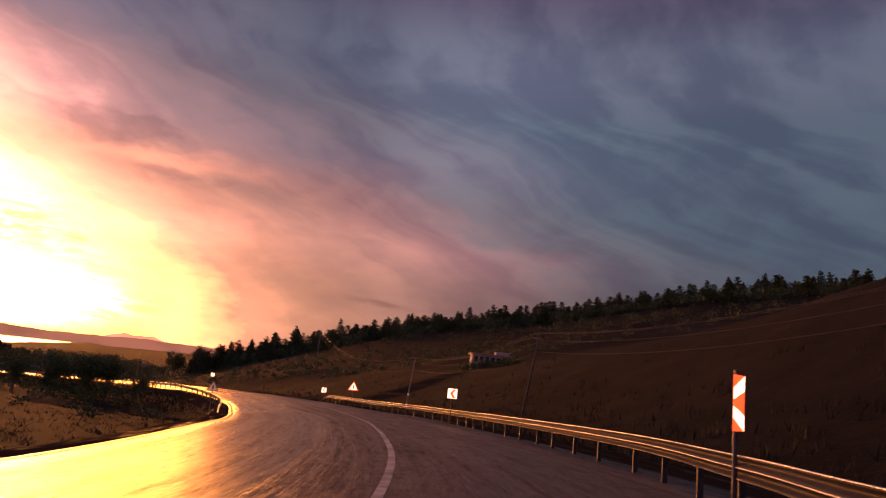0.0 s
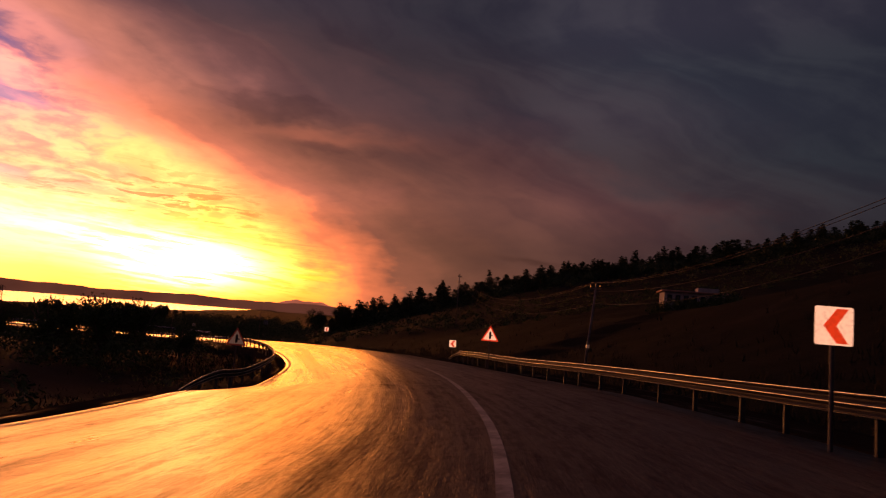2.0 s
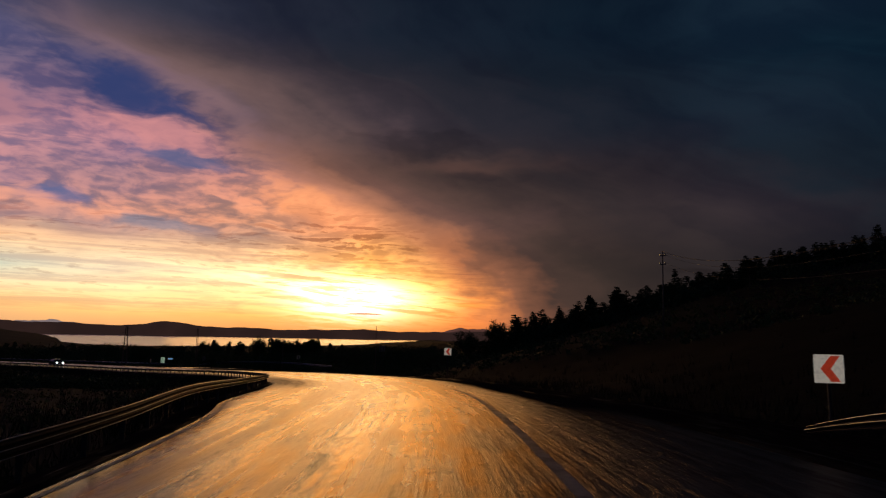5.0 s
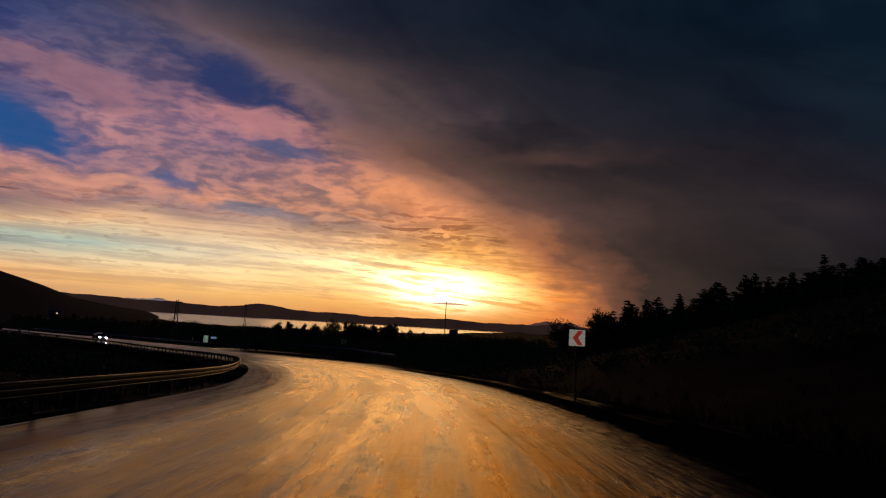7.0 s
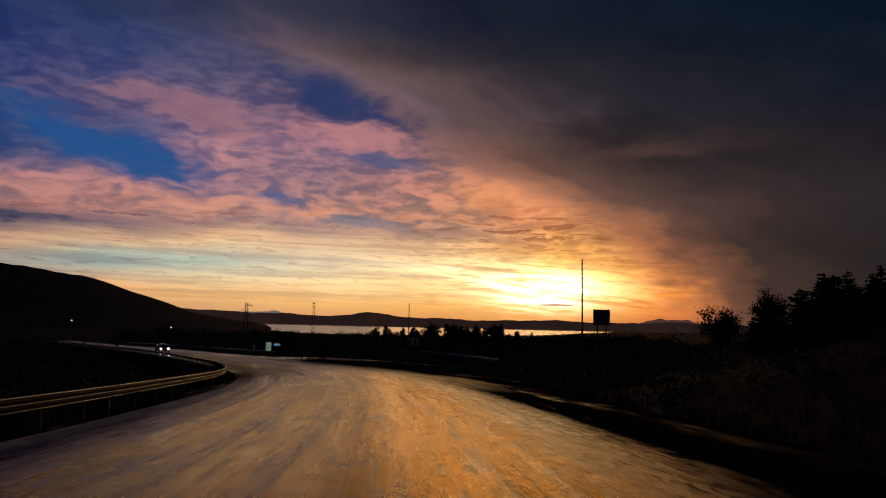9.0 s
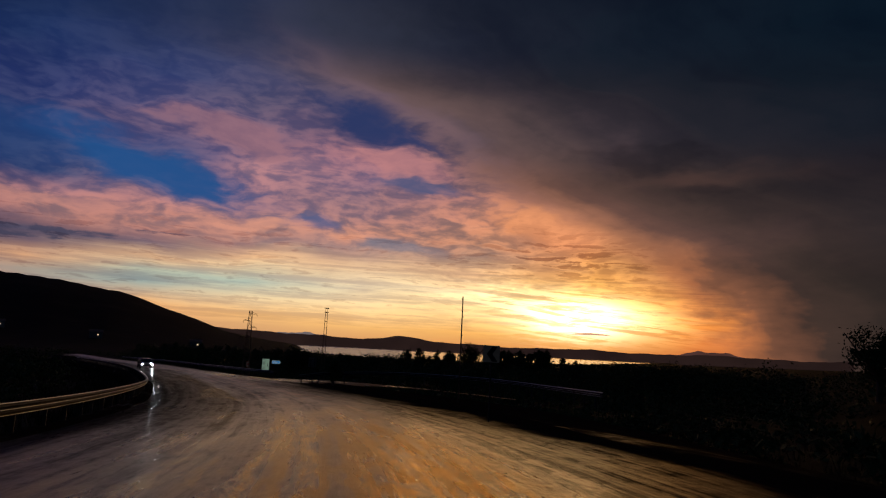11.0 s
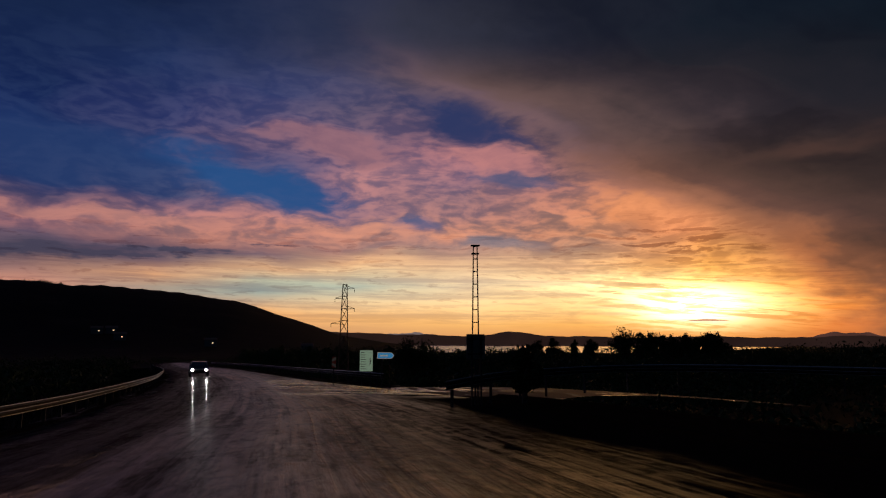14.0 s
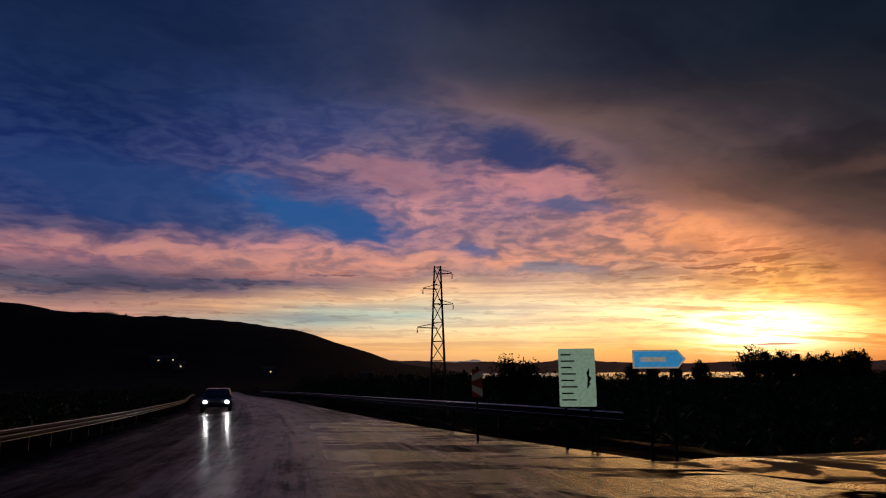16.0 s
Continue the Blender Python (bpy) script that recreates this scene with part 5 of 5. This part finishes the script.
r = 35 + 330 * rs.uniform(0, 1, 5200) ** 1.2
x, y = CX - 15 - r * np.sin(np.radians(ax)), CY + 5 + r * np.cos(np.radians(ax))
i, lat, gone = nearest(x, y)
d_side = np.min(np.hypot(x[:, None] - SIDE[None, :, 0], y[:, None] - SIDE[None, :, 1]), axis=1)
ok = (gone > 13) & (d_side > 8) & ((lat < -12) | (ROAD[i, 1] > 60) | (lat > 40))
x, y = x[ok], y[ok]
rad = rs.uniform(0.5, 1.5, len(x)) * np.where(np.hypot(x - CX, y - CY) > 120, 1.9, 0.8)
leaf_cloud("shrubs", np.stack([x, y, land(x, y) + rad * 0.30], 1), rad, 46, 0.20, m_leaf, "dark low shrubs scattered over the plain and slopes", "shrubs")
# woods on the crest of the hill, too thick to count
ax = rs.uniform(-60, 17, 1500)
r = np.interp(ax, [-53, -25, 1, 18.7], [225, 192, 165, 125]) + rs.uniform(-26, 4, 1500)
x, y = CX - r * np.sin(np.radians(ax)), CY + r * np.cos(np.radians(ax))
rad = rs.uniform(0.9, 2.3, 1500)
leaf_cloud("woods", np.stack([x, y, land(x, y) + rad * 0.75], 1), rad, 60, 0.24, m_needle, "thick dark pine woods along the crest of the hill", "woods")
# thickets on the plain before the lake
ax = rs.uniform(24, 66, 2400)
r = rs.uniform(170, 420, 2400)
x, y = CX - r * np.sin(np.radians(ax)), CY + r * np.cos(np.radians(ax))
i, lat, gone = nearest(x, y)
ok = gone > 22
x, y = x[ok], y[ok]
rad = rs.uniform(1.3, 2.6, len(x))
leaf_cloud("thicket", np.stack([x, y, land(x, y) + rad * 0.6 + rs.uniform(0, 1, len(x)) ** 2 * 3.6], 1), rad, 48, 0.24, m_leaf, "dark thickets over the plain before the lake", "thicket")
# a clump of trees on the mountain's ridge
x, y = rs.uniform(-1345, -1310, 26), rs.uniform(226, 282, 26)
rad = rs.uniform(3.0, 5.5, 26)
leaf_cloud("ridge_trees", np.stack([x, y, land(x, y) + rad * 0.5], 1), rad, 70, 0.5, m_leaf, "small dark clump of trees on the mountain ridge", "woods")
# a thicket round the trees inside the bend
x, y = rs.normal(-31.5, 2.8, 90), rs.normal(63.0, 2.6, 90)
rad = rs.uniform(0.5, 1.0, 90)
leaf_cloud("thicket", np.stack([x, y, land(x, y) + rad * 0.4 + rs.uniform(0, 1.2, 90)], 1), rad, 60, 0.14, m_leaf, "dark bushes grown together inside the bend", "bushes")
# inside of the bend
x, y = rs.uniform(-95, -14, 900), rs.uniform(20, 128, 900)
i, lat, gone = nearest(x, y)
ok = (lat < ROAD[i, 3] - 3.5)
x, y = x[ok], y[ok]
rad = rs.uniform(0.25, 0.7, len(x))
leaf_cloud("undergrowth", np.stack([x, y, land(x, y) + rad * 0.2], 1), rad, 40, 0.15, m_leaf, "dark wet undergrowth inside the bend", "undergrowth")
# grass along both verges
n = 15000
i = rs.randint(20, END - 60, n)
side = rs.uniform(0, 1, n) < 0.5
out = rs.exponential(4.0, n)
lat = np.where(side, ROAD[i, 3] - 1.5 - out, np.where(ROAD[i, 1] < 74, 6.1, np.interp(ROAD[i, 1], [74, 112, 124, 136, 160], [5.6, 5.4, 7.0, 9.6, 7.5])) + out)
x, y = ROAD[i, 0] + RIGHT[i, 0] * lat + rs.uniform(-0.6, 0.6, n), ROAD[i, 1] + RIGHT[i, 1] * lat + rs.uniform(-0.6, 0.6, n)
ok = np.min(np.hypot(x[:, None] - SIDE[None, ::3, 0], y[:, None] - SIDE[None, ::3, 1]), axis=1) > 6.5
x, y = x[ok], y[ok]
base = np.repeat(np.stack([x, y, land(x, y) - 0.03], 1), 7, axis=0)
m = len(base)
base[:, :2] += rs.normal(0, 0.14, (m, 2))
ang, tall = rs.uniform(0, 6.283, m), rs.uniform(0.18, 0.55, m) * np.where((base[:, 1] < 60) & (base[:, 0] < -6), 0.4, 1.0)
w = np.stack([np.cos(ang), np.sin(ang), np.zeros(m)], 1) * 0.022
lean = np.stack([rs.normal(0, 0.12, m), rs.normal(0, 0.12, m), tall], 1)
v = np.stack([base - w, base + w, base + lean], 1).reshape(-1, 3)
tagged(raw("grass", v.tolist(), np.arange(3 * m).reshape(-1, 3).tolist(), m_grass, smooth=False), "tufts of wet roadside grass", "grass", kind="stuff")


# ---- far houses with lit windows ----
def far_house(ax, r):
    x, y = -90 - r * math.sin(radians(ax)), 140 + r * math.cos(radians(ax))
    g = float(land(x, y)[0])
    root = empty("house", (x, y, g), ax, "small far house with one lit window in the dark", "house", "far houses")
    bm = bmesh.new()
    box(bm, (9, 7, 5), (0, 0, 2.2))
    part("wall", bm, m_wall, root)
    bm = bmesh.new()
    vs = [bm.verts.new(v) for v in ((-5, -4, 4.7), (5, -4, 4.7), (5, 4, 4.7), (-5, 4, 4.7), (-5, 0, 6.6), (5, 0, 6.6))]
    for f in ((0, 1, 5, 4), (2, 3, 4, 5), (0, 4, 3), (1, 2, 5), (0, 3, 2, 1)):
        bm.faces.new([vs[k] for k in f])
    part("roof", bm, m_roof, root)
    bm = bmesh.new()
    box(bm, (1.1, 0.1, 1.0), (1.5, -3.52, 2.6))
    part("window", bm, m_far, root, "lit window")


rs2 = np.random.RandomState(12)
hx, hy = 9.1 + rs2.uniform(-4.2, 4.2, 60), 103.6 - 2.6 + rs2.uniform(-0.7, 0.5, 60)
leaf_cloud("hedge", np.stack([hx, hy, land(hx, hy) + rs2.uniform(0.1, 1.0, 60)], 1), np.full(60, 0.7), 60, 0.16, m_leaf, "dark scrub in front of the low house", "scrub")
for ax, r in ((81.0, 640), (80.0, 645), (79.4, 600), (72.8, 560), (65.2, 540)):
    far_house(ax, r)


# ---- oncoming car ----
def saloon(at, rz):
    root = empty("car", at, rz, "dark saloon car with both headlamps on, facing along the wet road", "car")
    bm = bmesh.new()
    prof = [(-2.1, 0.35), (-2.15, 0.62), (-2.0, 0.80), (-1.05, 0.92), (-0.35, 1.40), (0.85, 1.43), (1.55, 1.00), (2.1, 0.92), (2.15, 0.5), (2.05, 0.32)]
    for wdt, idx in ((0.86, 0),):
        l = [bm.verts.new((x, -wdt * (0.80 if z > 1.1 else 1.0), z)) for x, z in prof]
        r = [bm.verts.new((x, wdt * (0.80 if z > 1.1 else 1.0), z)) for x, z in prof]
        bm.faces.new(l)
        bm.faces.new(r[::-1])
        n = len(prof)
        for k in range(n):
            bm.faces.new((l[(k + 1) % n], l[k], r[k], r[(k + 1) % n]))
    bmesh.ops.bevel(bm, geom=list(bm.edges), offset=0.05, segments=2, affect="EDGES")
    part("body", bm, m_car, root)
    bm = bmesh.new()
    bm.faces.new([bm.verts.new(v) for v in ((-1.02, -0.72, 0.96), (-1.02, 0.72, 0.96), (-0.42, 0.60, 1.36), (-0.42, -0.60, 1.36))])
    r = bmesh.ops.extrude_face_region(bm, geom=list(bm.faces))
    bmesh.ops.translate(bm, verts=[v for v in r["geom"] if isinstance(v, bmesh.types.BMVert)], vec=(-0.03, 0, 0.03))
    part("windscreen", bm, m_dark, root)
    for y in (-0.62, 0.62):
        bm = bmesh.new()
        bmesh.ops.create_uvsphere(bm, u_segments=12, v_segments=8, radius=0.10, matrix=pose(-2.10, y, 0.66) @ Matrix.Diagonal((0.5, 1.1, 0.9, 1)))
        part("headlamp", bm, m_lamp, root, "lit headlamp", True)
    bm = bmesh.new()
    box(bm, (0.04, 0.8, 0.14), (-2.15, 0, 0.52))
    part("grille", bm, m_black, root)
    for x in (-1.35, 1.3):
        for y in (-0.80, 0.80):
            bm = bmesh.new()
            rod(bm, (x, y - 0.1, 0.31), (x, y + 0.1, 0.31), 0.31, n=20)
            w = part("wheel", bm, m_tyre, root)
            bm = bmesh.new()
            rod(bm, (x, y - 0.105, 0.31), (x, y + 0.105, 0.31), 0.19, n=14)
            part("rim", bm, m_steel, w)
    return root


i = station(162.0)
x, y = -157.0, 160.6
j, lat, _ = nearest([x], [y])
t = TAN[j[0]]
saloon((x, y, float(surface(j[0], lat[0])) + 0.02), math.degrees(math.atan2(t[1], t[0])))
